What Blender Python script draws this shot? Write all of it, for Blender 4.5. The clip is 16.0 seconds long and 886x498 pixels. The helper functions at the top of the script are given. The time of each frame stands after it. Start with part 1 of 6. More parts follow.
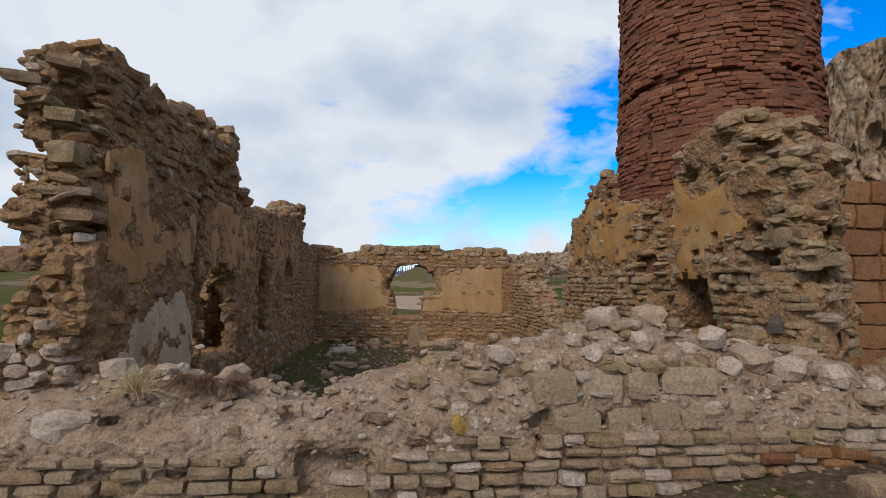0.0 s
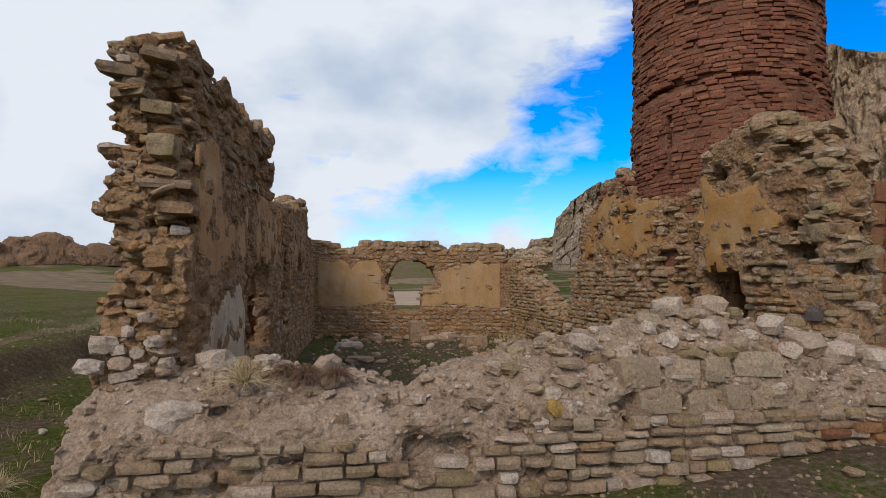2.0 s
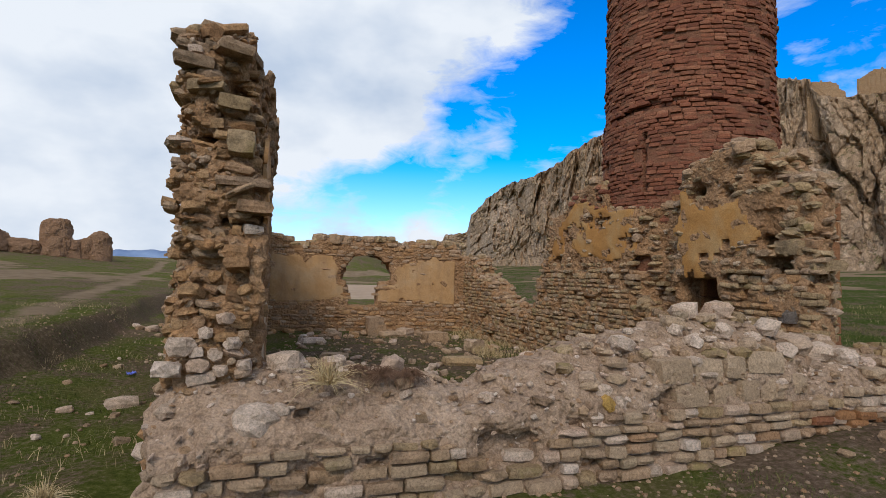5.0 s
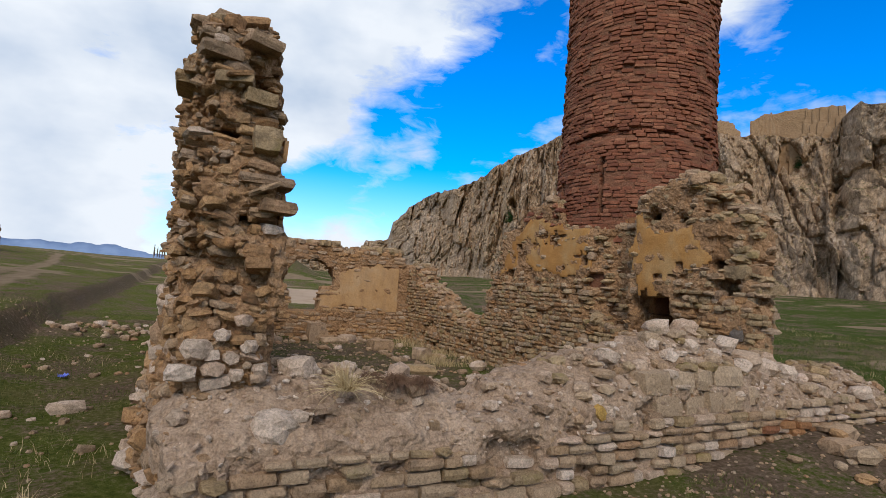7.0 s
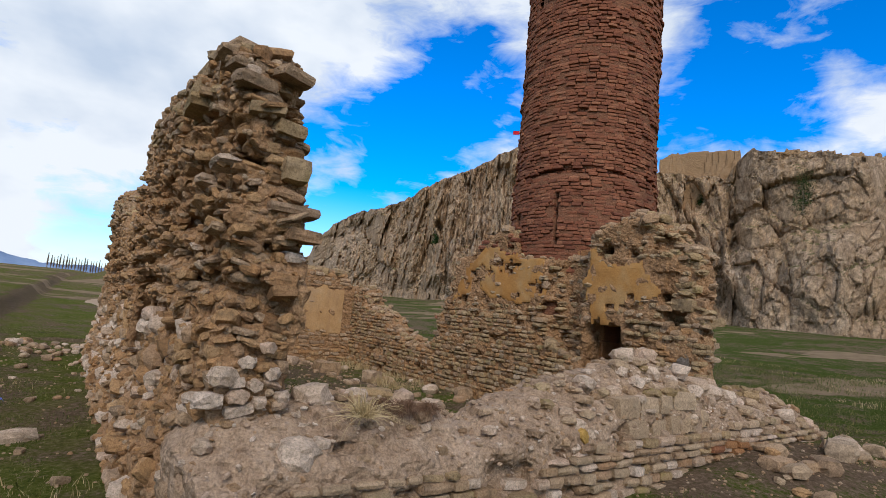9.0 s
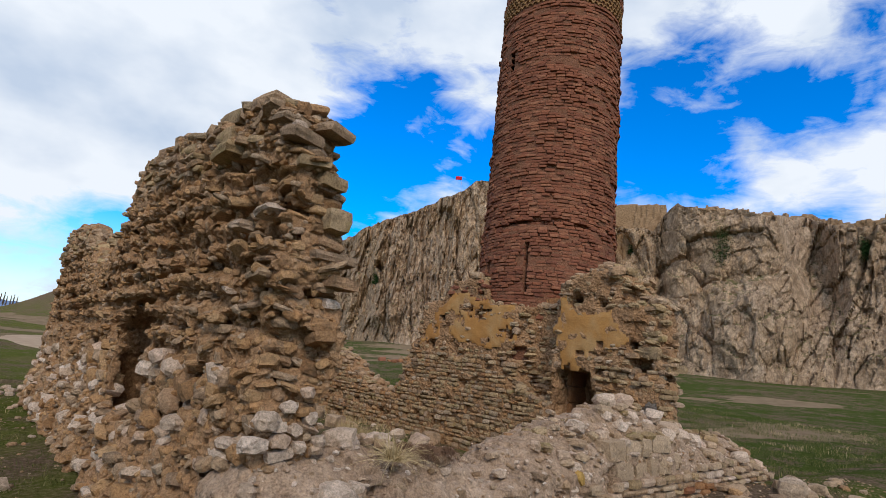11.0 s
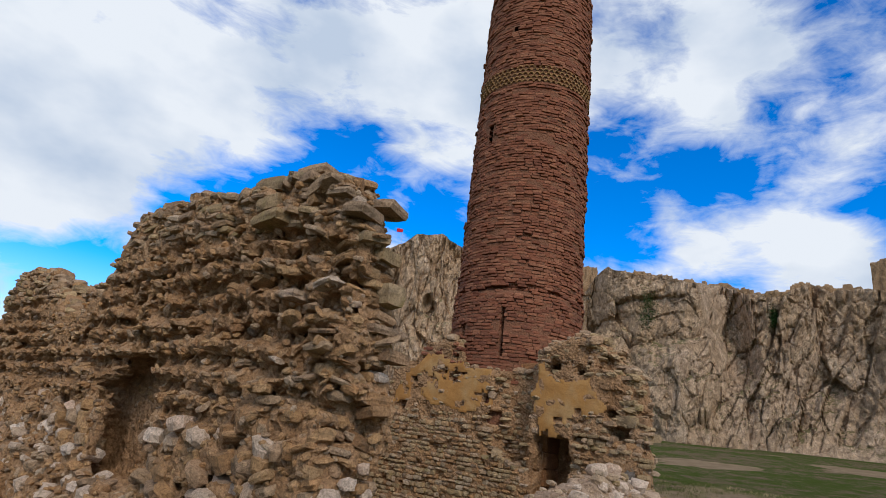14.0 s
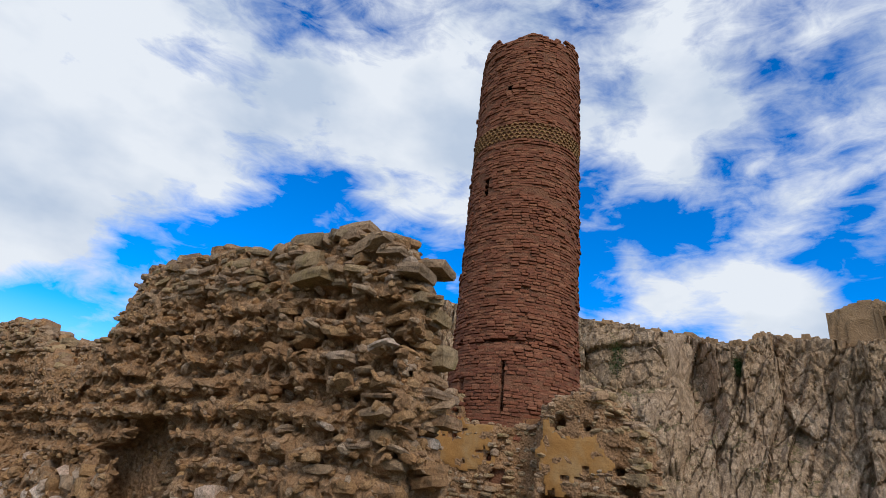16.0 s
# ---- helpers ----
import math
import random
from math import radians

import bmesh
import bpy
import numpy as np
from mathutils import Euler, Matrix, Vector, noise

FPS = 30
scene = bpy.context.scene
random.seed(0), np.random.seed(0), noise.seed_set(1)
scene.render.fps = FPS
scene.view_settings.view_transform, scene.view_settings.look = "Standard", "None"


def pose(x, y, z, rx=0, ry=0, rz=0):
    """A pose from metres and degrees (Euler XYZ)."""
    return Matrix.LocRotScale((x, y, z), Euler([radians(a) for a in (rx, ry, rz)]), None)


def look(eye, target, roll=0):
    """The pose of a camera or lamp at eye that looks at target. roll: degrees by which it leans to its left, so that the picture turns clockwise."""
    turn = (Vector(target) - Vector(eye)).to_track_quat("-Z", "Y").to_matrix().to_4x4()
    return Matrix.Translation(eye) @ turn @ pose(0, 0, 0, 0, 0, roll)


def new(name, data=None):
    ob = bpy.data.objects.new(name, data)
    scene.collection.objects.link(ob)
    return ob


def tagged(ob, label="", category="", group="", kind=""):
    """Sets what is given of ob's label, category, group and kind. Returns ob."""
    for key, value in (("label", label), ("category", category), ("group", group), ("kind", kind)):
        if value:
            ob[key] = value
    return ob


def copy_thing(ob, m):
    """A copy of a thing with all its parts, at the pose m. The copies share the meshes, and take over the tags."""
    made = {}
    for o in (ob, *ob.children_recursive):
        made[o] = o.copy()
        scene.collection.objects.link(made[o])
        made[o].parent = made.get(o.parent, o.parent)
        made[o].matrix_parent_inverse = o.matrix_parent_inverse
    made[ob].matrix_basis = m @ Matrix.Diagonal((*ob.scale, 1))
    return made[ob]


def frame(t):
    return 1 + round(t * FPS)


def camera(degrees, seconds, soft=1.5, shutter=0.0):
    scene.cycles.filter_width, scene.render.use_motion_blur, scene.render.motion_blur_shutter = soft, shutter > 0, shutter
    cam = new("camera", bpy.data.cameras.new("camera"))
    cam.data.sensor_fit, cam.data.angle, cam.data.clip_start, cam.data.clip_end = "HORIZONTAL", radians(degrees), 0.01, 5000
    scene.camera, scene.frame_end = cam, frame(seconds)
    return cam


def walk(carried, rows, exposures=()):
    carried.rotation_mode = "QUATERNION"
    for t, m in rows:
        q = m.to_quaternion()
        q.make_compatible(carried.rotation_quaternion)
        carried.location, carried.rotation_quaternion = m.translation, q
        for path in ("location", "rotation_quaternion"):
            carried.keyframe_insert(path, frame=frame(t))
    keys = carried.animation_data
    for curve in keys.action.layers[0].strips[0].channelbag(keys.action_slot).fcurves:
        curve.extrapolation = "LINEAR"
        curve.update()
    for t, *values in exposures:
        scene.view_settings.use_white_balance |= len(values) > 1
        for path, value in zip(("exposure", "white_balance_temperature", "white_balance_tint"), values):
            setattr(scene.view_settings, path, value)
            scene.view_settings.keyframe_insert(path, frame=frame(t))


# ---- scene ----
cam = camera(78.6, 16.0, soft=0.85)
PATH = [
    (0, (0.023, -0.246, 1.869), (0.026, 1.75, 1.997), 0.5),
    (0.5, (-0.295, -0.331, 1.822), (-0.26, 1.665, 1.952), 0.5),
    (1, (-0.552, -0.367, 1.845), (-0.489, 1.628, 1.968), 0.5),
    (1.5, (-0.866, -0.394, 1.797), (-0.767, 1.6, 1.92), 0.4),
    (2, (-1.113, -0.408, 1.82), (-0.977, 1.584, 1.935), 0.3),
    (2.5, (-1.411, -0.489, 1.805), (-1.225, 1.499, 1.917), 0.3),
    (3, (-1.622, -0.504, 1.829), (-1.388, 1.48, 1.937), 0.4),
    (5.5, (-2.748, -0.38, 1.899), (-2.238, 1.552, 1.997), 2.1),
    (6, (-2.928, -0.323, 1.892), (-2.358, 1.591, 1.999), 2.7),
    (6.5, (-3.169, -0.266, 1.891), (-2.517, 1.621, 2.008), 3.1),
    (7, (-3.412, -0.25, 1.867), (-2.676, 1.604, 2.007), 4.0),
    (7.5, (-3.647, -0.232, 1.89), (-2.838, 1.59, 2.052), 4.6),
    (8, (-3.821, -0.208, 1.883), (-2.96, 1.589, 2.061), 4.8),
    (8.5, (-4.05, -0.151, 1.881), (-3.118, 1.606, 2.088), 4.9),
    (9, (-4.265, -0.142, 1.892), (-3.282, 1.583, 2.128), 5.3),
    (11.5, (-5.32, 0.081, 1.844), (-4.142, 1.636, 2.284), 6.2),
    (12, (-5.495, 0.138, 1.852), (-4.291, 1.667, 2.312), 6.4),
    (12.5, (-5.636, 0.238, 1.867), (-4.406, 1.742, 2.342), 6.7),
    (13, (-5.746, 0.354, 1.878), (-4.505, 1.834, 2.397), 6.5),
    (13.5, (-5.912, 0.452, 1.906), (-4.655, 1.899, 2.477), 6.8),
    (14, (-6.113, 0.499, 1.901), (-4.833, 1.906, 2.519), 7.3),
    (14.5, (-6.237, 0.652, 1.963), (-4.936, 2.021, 2.62), 7.5),
    (15, (-6.355, 0.772, 1.965), (-5.047, 2.118, 2.656), 7.2),
    (15.5, (-6.504, 0.932, 1.966), (-5.202, 2.247, 2.725), 6.7),
    (16, (-6.675, 1.039, 1.937), (-5.37, 2.332, 2.729), 6.9),
]
walk(cam, [(t, look(eye, target, roll)) for t, eye, target, roll in PATH], [(0, 0.04), (3, 0.10), (5.5, 0.18), (9, 0.24), (12, 0.20), (16, 0.10)])

# ---- world, sun ----
SUN_AZ, SUN_EL = radians(-152), radians(38)     # azimuth from +y towards +x


def make_world():
    w = bpy.data.worlds.new("world")
    scene.world = w
    w.use_nodes = True
    nt = w.node_tree
    nt.nodes.clear()
    n = lambda kind: node(nt, kind)
    out = n("ShaderNodeOutputWorld")
    bg = n("ShaderNodeBackground")
    sky = n("ShaderNodeTexSky")
    sky.sky_type, sky.sun_disc, sky.sun_elevation, sky.sun_rotation = "NISHITA", False, SUN_EL, SUN_AZ
    sky.altitude, sky.air_density, sky.dust_density, sky.ozone_density = 1700.0, 1.0, 0.6, 2.5
    hsv = n("ShaderNodeHueSaturation")
    hsv.inputs["Hue"].default_value = 0.510
    hsv.inputs["Saturation"].default_value = 1.56
    hsv.inputs["Value"].default_value = 0.22
    link(nt, sky, "Color", hsv, "Color")
    tc = n("ShaderNodeTexCoord")
    mp = n("ShaderNodeMapping")
    mp.inputs["Scale"].default_value = (1.0, 1.0, 1.75)
    mp.inputs["Location"].default_value = (3.1, 1.7, 0.4)
    link(nt, tc, "Generated", mp, 0)
    big = n("ShaderNodeTexNoise")
    for key, value in (("Scale", 4.6), ("Detail", 9.0), ("Roughness", 0.55), ("Distortion", 0.35)):
        big.inputs[key].default_value = value
    link(nt, mp, 0, big, "Vector")
    wisp = n("ShaderNodeTexNoise")
    for key, value in (("Scale", 17.0), ("Detail", 6.0), ("Roughness", 0.62), ("Distortion", 0.6)):
        wisp.inputs[key].default_value = value
    wm = n("ShaderNodeMapping")
    wm.inputs["Rotation"].default_value = (0.25, 0.0, 0.5)
    wm.inputs["Scale"].default_value = (0.75, 0.75, 1.9)
    link(nt, tc, "Generated", wm, 0)
    link(nt, wm, 0, wisp, "Vector")
    f = maths(nt, "ADD", maths(nt, "MULTIPLY", big.outputs[0], 0.8), maths(nt, "ADD", maths(nt, "MULTIPLY", wisp.outputs[0], 0.34), -0.055))
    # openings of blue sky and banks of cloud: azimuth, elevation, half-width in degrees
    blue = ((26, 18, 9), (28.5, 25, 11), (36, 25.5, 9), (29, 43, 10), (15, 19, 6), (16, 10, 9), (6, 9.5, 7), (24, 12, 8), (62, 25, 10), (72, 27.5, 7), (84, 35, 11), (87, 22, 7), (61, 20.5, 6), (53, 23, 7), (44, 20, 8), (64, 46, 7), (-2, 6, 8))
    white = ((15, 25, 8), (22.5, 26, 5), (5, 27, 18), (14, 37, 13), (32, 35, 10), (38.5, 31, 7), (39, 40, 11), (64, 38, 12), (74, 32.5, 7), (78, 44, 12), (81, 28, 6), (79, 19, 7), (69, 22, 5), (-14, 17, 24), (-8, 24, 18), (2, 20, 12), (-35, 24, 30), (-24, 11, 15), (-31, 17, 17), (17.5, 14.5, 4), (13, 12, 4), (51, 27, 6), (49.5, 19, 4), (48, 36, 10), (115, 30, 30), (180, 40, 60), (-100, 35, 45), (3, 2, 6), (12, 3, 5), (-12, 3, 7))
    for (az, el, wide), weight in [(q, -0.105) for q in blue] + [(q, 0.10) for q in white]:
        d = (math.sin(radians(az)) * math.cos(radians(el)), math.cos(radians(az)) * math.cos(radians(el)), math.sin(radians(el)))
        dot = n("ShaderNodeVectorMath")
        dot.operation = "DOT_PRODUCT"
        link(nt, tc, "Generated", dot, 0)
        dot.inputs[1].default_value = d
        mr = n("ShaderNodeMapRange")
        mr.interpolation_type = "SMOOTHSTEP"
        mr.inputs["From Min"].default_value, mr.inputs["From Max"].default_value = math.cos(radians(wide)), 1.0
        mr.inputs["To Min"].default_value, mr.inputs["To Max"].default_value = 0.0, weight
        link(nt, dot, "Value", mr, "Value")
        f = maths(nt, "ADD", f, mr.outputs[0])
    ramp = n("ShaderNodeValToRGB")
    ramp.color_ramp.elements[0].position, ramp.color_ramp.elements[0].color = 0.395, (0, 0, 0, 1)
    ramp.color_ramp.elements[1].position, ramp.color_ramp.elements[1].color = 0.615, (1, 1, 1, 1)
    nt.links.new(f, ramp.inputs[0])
    shade = n("ShaderNodeTexNoise")
    shade.inputs["Scale"].default_value = 3.6
    shade.inputs["Detail"].default_value = 5.0
    link(nt, mp, 0, shade, "Vector")
    tone = n("ShaderNodeValToRGB")
    tone.color_ramp.elements[0].position, tone.color_ramp.elements[0].color = 0.34, (0.47, 0.56, 0.70, 1)
    tone.color_ramp.elements[1].position, tone.color_ramp.elements[1].color = 0.56, (0.74, 0.79, 0.86, 1)
    link(nt, shade, 0, tone, 0)
    mix = n("ShaderNodeMix")
    mix.data_type = "RGBA"
    link(nt, ramp, 0, mix, 0)
    low = n("ShaderNodeSeparateXYZ")
    link(nt, tc, "Generated", low, 0)
    near = n("ShaderNodeMapRange")
    for key, value in (("From Min", 0.0), ("From Max", 0.19), ("To Min", 0.7), ("To Max", 0.0)):
        near.inputs[key].default_value = value
    link(nt, low, "Z", near, "Value")
    haze = n("ShaderNodeMix")
    haze.data_type = "RGBA"
    haze.inputs[7].default_value = (0.36, 0.55, 0.80, 1)
    link(nt, near, 0, haze, 0)
    link(nt, hsv, 0, haze, 6)
    link(nt, haze, 2, mix, 6)
    link(nt, tone, 0, mix, 7)
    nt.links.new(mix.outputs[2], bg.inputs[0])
    link(nt, bg, 0, out, 0)


def node(nt, kind):
    return nt.nodes.new(kind)


def link(nt, a, i, b, j):
    nt.links.new(a.outputs[i], b.inputs[j])


def maths(nt, op, a, b=None, c=None):
    nd = nt.nodes.new("ShaderNodeMath")
    nd.operation = op
    for k, v in enumerate((a, b, c)):
        if v is None:
            continue
        if isinstance(v, (int, float)):
            nd.inputs[k].default_value = v
        else:
            nt.links.new(v, nd.inputs[k])
    return nd.outputs[0]


make_world()
sun_data = bpy.data.lights.new("sun", "SUN")
sun_data.energy, sun_data.angle, sun_data.color = 1.7, radians(22), (1.0, 0.89, 0.76)
sun = new("sun", sun_data)
sun_dir = Vector((math.sin(SUN_AZ) * math.cos(SUN_EL), math.cos(SUN_AZ) * math.cos(SUN_EL), math.sin(SUN_EL)))
sun.matrix_world = look(sun_dir * 60, (0, 0, 0))


# ---- materials ----
def noise_tex(nt, vec, scale, detail=4.0, rough=0.6):
    t = node(nt, "ShaderNodeTexNoise")
    t.inputs["Scale"].default_value = scale
    t.inputs["Detail"].default_value = detail
    t.inputs["Roughness"].default_value = rough
    nt.links.new(vec, t.inputs["Vector"])
    return t.outputs[0]


def warm(stops, tint=(1.04, 0.95, 0.88)):
    return [(p, tuple(a * b for a, b in zip(c, tint))) for p, c in stops]


def ramp_of(nt, fac, stops):
    r = node(nt, "ShaderNodeValToRGB")
    el = r.color_ramp.elements
    while len(el) < len(stops):
        el.new(0.5)
    for e, (p, c) in zip(el, stops):
        e.position, e.color = p, (*c, 1)
    nt.links.new(fac, r.inputs[0])
    return r.outputs[0]


def mixed(nt, fac, a, b, blend="MIX"):
    m = node(nt, "ShaderNodeMix")
    m.data_type, m.blend_type = "RGBA", blend
    for k, v in ((0, fac), (6, a), (7, b)):
        if isinstance(v, (int, float)):
            m.inputs[k].default_value = v
        elif isinstance(v, tuple):
            m.inputs[k].default_value = (*v, 1)
        else:
            nt.links.new(v, m.inputs[k])
    return m.outputs[2]


def start(name, rough=0.9):
    m = bpy.data.materials.new(name)
    m.use_nodes = True
    nt = m.node_tree
    b = nt.nodes["Principled BSDF"]
    b.inputs["Roughness"].default_value = rough
    b.inputs["Specular IOR Level"].default_value = 0.08
    geo = node(nt, "ShaderNodeNewGeometry")
    return m, nt, b, geo


def bump(nt, b, height, strength, distance):
    bp = node(nt, "ShaderNodeBump")
    bp.inputs["Strength"].default_value = strength
    bp.inputs["Distance"].default_value = distance
    nt.links.new(height, bp.inputs["Height"])
    nt.links.new(bp.outputs[0], b.inputs["Normal"])


def piece_random(nt, geo):
    info = node(nt, "ShaderNodeObjectInfo")
    return maths(nt, "FRACT", maths(nt, "ADD", info.outputs["Random"], geo.outputs["Random Per Island"]))


def stone_material(name, stops, stain=(0.10, 0.075, 0.05), stain_amount=0.6, lichen=None, rel=0.03):
    """Pieces of stone: one colour a piece, veined and stained at two scales."""
    m, nt, b, geo = start(name)
    rnd = piece_random(nt, geo)
    pos = geo.outputs["Position"]
    base = ramp_of(nt, rnd, warm(stops))
    fine = noise_tex(nt, pos, 42, 8, 0.8)
    mid = noise_tex(nt, pos, 7, 5, 0.6)
    c = mixed(nt, 1.0, base, ramp_of(nt, fine, [(0.32, (0.42, 0.39, 0.36)), (0.5, (0.98, 0.97, 0.96)), (0.68, (1.42, 1.4, 1.36))]), "MULTIPLY")
    c = mixed(nt, maths(nt, "MULTIPLY", ramp_of(nt, mid, [(0.48, (0, 0, 0)), (0.68, (1, 1, 1))]), stain_amount), c, stain)
    if lichen:
        lf = noise_tex(nt, pos, 3.1, 6, 0.7)
        c = mixed(nt, maths(nt, "MULTIPLY", ramp_of(nt, lf, [(0.55, (0, 0, 0)), (0.66, (1, 1, 1))]), 0.6), c, lichen)
    nt.links.new(c, b.inputs["Base Color"])
    h = maths(nt, "ADD", maths(nt, "MULTIPLY", mid, 1.2), maths(nt, "MULTIPLY", fine, 0.8))
    bump(nt, b, h, 1.0, rel)
    return m


def mass_material(name, stops, scale=1.0, rel=0.03, grain=0.5, speck=0.6):
    """Mortar, rubble and soil: mottled mass with crumbs in it."""
    m, nt, b, geo = start(name, 0.95)
    pos = geo.outputs["Position"]
    big = noise_tex(nt, pos, 1.3 * scale, 5, 0.6)
    mid = noise_tex(nt, pos, 9 * scale, 6, 0.7)
    fine = noise_tex(nt, pos, 60 * scale, 3, 0.6)
    vor = node(nt, "ShaderNodeTexVoronoi")
    vor.inputs["Scale"].default_value = 16 * scale
    nt.links.new(pos, vor.inputs["Vector"])
    f = maths(nt, "ADD", maths(nt, "MULTIPLY", big, 0.45), maths(nt, "MULTIPLY", mid, 0.55))
    c = ramp_of(nt, f, warm(stops))
    crumbs = ramp_of(nt, vor.outputs["Distance"], [(0.05, (1.25, 1.22, 1.18)), (0.45, (0.8, 0.78, 0.76))])
    c = mixed(nt, grain, c, mixed(nt, 1.0, c, crumbs, "MULTIPLY"))
    c = mixed(nt, speck, c, mixed(nt, 1.0, c, ramp_of(nt, fine, [(0.35, (0.45, 0.44, 0.43)), (0.65, (1.45, 1.44, 1.42))]), "MULTIPLY"))
    nt.links.new(c, b.inputs["Base Color"])
    h = maths(nt, "ADD", mid, maths(nt, "MULTIPLY", vor.outputs["Distance"], -0.7))
    h = maths(nt, "ADD", h, maths(nt, "MULTIPLY", fine, 0.3))
    bump(nt, b, h, 1.0, rel)
    return m


def plaster_material(name, stops, streak=(0.16, 0.09, 0.05), amount=0.7):
    m, nt, b, geo = start(name, 0.9)
    pos = geo.outputs["Position"]
    big = noise_tex(nt, pos, 1.6, 5, 0.62)
    c = ramp_of(nt, big, stops)
    mp = node(nt, "ShaderNodeMapping")
    mp.inputs["Scale"].default_value = (4.5, 4.5, 0.8)
    nt.links.new(pos, mp.inputs[0])
    st = noise_tex(nt, mp.outputs[0], 1.0, 5, 0.6)
    c = mixed(nt, maths(nt, "MULTIPLY", ramp_of(nt, st, [(0.47, (0, 0, 0)), (0.68, (1, 1, 1))]), amount), c, streak)
    fine = noise_tex(nt, pos, 45, 5, 0.7)
    c = mixed(nt, 0.8, c, mixed(nt, 1.0, c, ramp_of(nt, fine, [(0.3, (0.68, 0.67, 0.66)), (0.7, (1.2, 1.2, 1.2))]), "MULTIPLY"))
    nt.links.new(c, b.inputs["Base Color"])
    bump(nt, b, maths(nt, "ADD", maths(nt, "MULTIPLY", fine, 0.3), noise_tex(nt, pos, 6, 6, 0.6)), 0.7, 0.015)
    return m


TAN = [(0.0, (0.35, 0.255, 0.165)), (0.22, (0.42, 0.325, 0.225)), (0.42, (0.28, 0.21, 0.15)), (0.6, (0.45, 0.36, 0.26)), (0.8, (0.36, 0.235, 0.14)), (1.0, (0.48, 0.41, 0.32))]
WARM = [(0.0, (0.37, 0.23, 0.12)), (0.25, (0.44, 0.30, 0.165)), (0.5, (0.29, 0.18, 0.10)), (0.75, (0.47, 0.34, 0.20)), (1.0, (0.40, 0.245, 0.125))]
PALE = [(0.0, (0.54, 0.46, 0.385)), (0.3, (0.60, 0.53, 0.46)), (0.55, (0.46, 0.37, 0.285)), (0.8, (0.56, 0.45, 0.37)), (1.0, (0.68, 0.64, 0.59))]
M_TAN = stone_material("tan stone", TAN)
M_WARM = stone_material("warm brown stone", WARM)
M_PALE = stone_material("pale limestone", PALE, (0.22, 0.17, 0.12), 0.5)
M_OLIVE = stone_material("olive grey stone", [(0, (0.39, 0.305, 0.18)), (0.35, (0.32, 0.255, 0.165)), (0.7, (0.45, 0.355, 0.22)), (1, (0.37, 0.315, 0.235))], lichen=(0.26, 0.21, 0.08))
M_BRICK = stone_material("weathered red brick", [(0, (0.20, 0.085, 0.056)), (0.3, (0.255, 0.112, 0.07)), (0.55, (0.165, 0.072, 0.05)), (0.8, (0.30, 0.15, 0.095)), (1, (0.225, 0.10, 0.066))], (0.10, 0.05, 0.036), 0.4, rel=0.012)
M_DRESSED = stone_material("dressed grey-beige limestone", [(0, (0.45, 0.365, 0.265)), (0.4, (0.38, 0.305, 0.22)), (0.7, (0.49, 0.405, 0.30)), (1, (0.42, 0.325, 0.23))], (0.27, 0.21, 0.15), 0.4)
M_GREY = stone_material("dark blue-grey stone", [(0, (0.17, 0.16, 0.15)), (1, (0.22, 0.205, 0.19))], (0.10, 0.095, 0.085), 0.4)
M_YELLOW = stone_material("ochre yellow stone", [(0, (0.46, 0.31, 0.09)), (1, (0.50, 0.35, 0.12))], (0.25, 0.17, 0.07), 0.4)
M_BRICKBED = mass_material("brick bedding mortar", [(0.3, (0.15, 0.078, 0.052)), (0.7, (0.25, 0.135, 0.09))], 1.5, 0.02)
M_BAND = stone_material("ochre glazed brick", [(0, (0.30, 0.19, 0.09)), (0.5, (0.36, 0.24, 0.12)), (1, (0.25, 0.15, 0.08))], (0.1, 0.06, 0.035), 0.5)
M_ASHLAR = stone_material("reddish ashlar", [(0, (0.30, 0.16, 0.08)), (0.4, (0.35, 0.20, 0.10)), (0.7, (0.25, 0.12, 0.07)), (1, (0.37, 0.23, 0.13))], (0.16, 0.085, 0.05), 0.5)
M_MORTAR = mass_material("lime mortar rubble", [(0.32, (0.20, 0.142, 0.10)), (0.5, (0.385, 0.305, 0.232)), (0.68, (0.51, 0.425, 0.345))], 1.0, 0.05, 0.5, 0.45)
M_EARTH = mass_material("brown earth mortar", [(0.3, (0.185, 0.115, 0.066)), (0.5, (0.365, 0.243, 0.143)), (0.7, (0.50, 0.365, 0.238))], 1.0, 0.06, 0.5, 0.45)
M_OCHRE = plaster_material("ochre plaster", [(0.3, (0.36, 0.175, 0.056)), (0.5, (0.44, 0.232, 0.078)), (0.7, (0.45, 0.295, 0.14))], (0.26, 0.155, 0.075), 0.25)
M_BUFF = plaster_material("buff orange plaster", [(0.3, (0.40, 0.235, 0.105)), (0.5, (0.47, 0.295, 0.145)), (0.7, (0.47, 0.335, 0.20))], (0.30, 0.19, 0.11), 0.45)
M_BROWNP = plaster_material("brown stained plaster", [(0.3, (0.38, 0.195, 0.08)), (0.5, (0.46, 0.26, 0.118)), (0.7, (0.48, 0.325, 0.185))], (0.24, 0.13, 0.07), 0.35)
M_GREYP = plaster_material("grey lime plaster", [(0.3, (0.46, 0.335, 0.22)), (0.5, (0.56, 0.43, 0.305)), (0.7, (0.62, 0.50, 0.375))], (0.30, 0.20, 0.12), 0.35)
M_STRAW = mass_material("dry straw", [(0.3, (0.36, 0.26, 0.13)), (0.7, (0.50, 0.38, 0.21))], 1, 0.002)


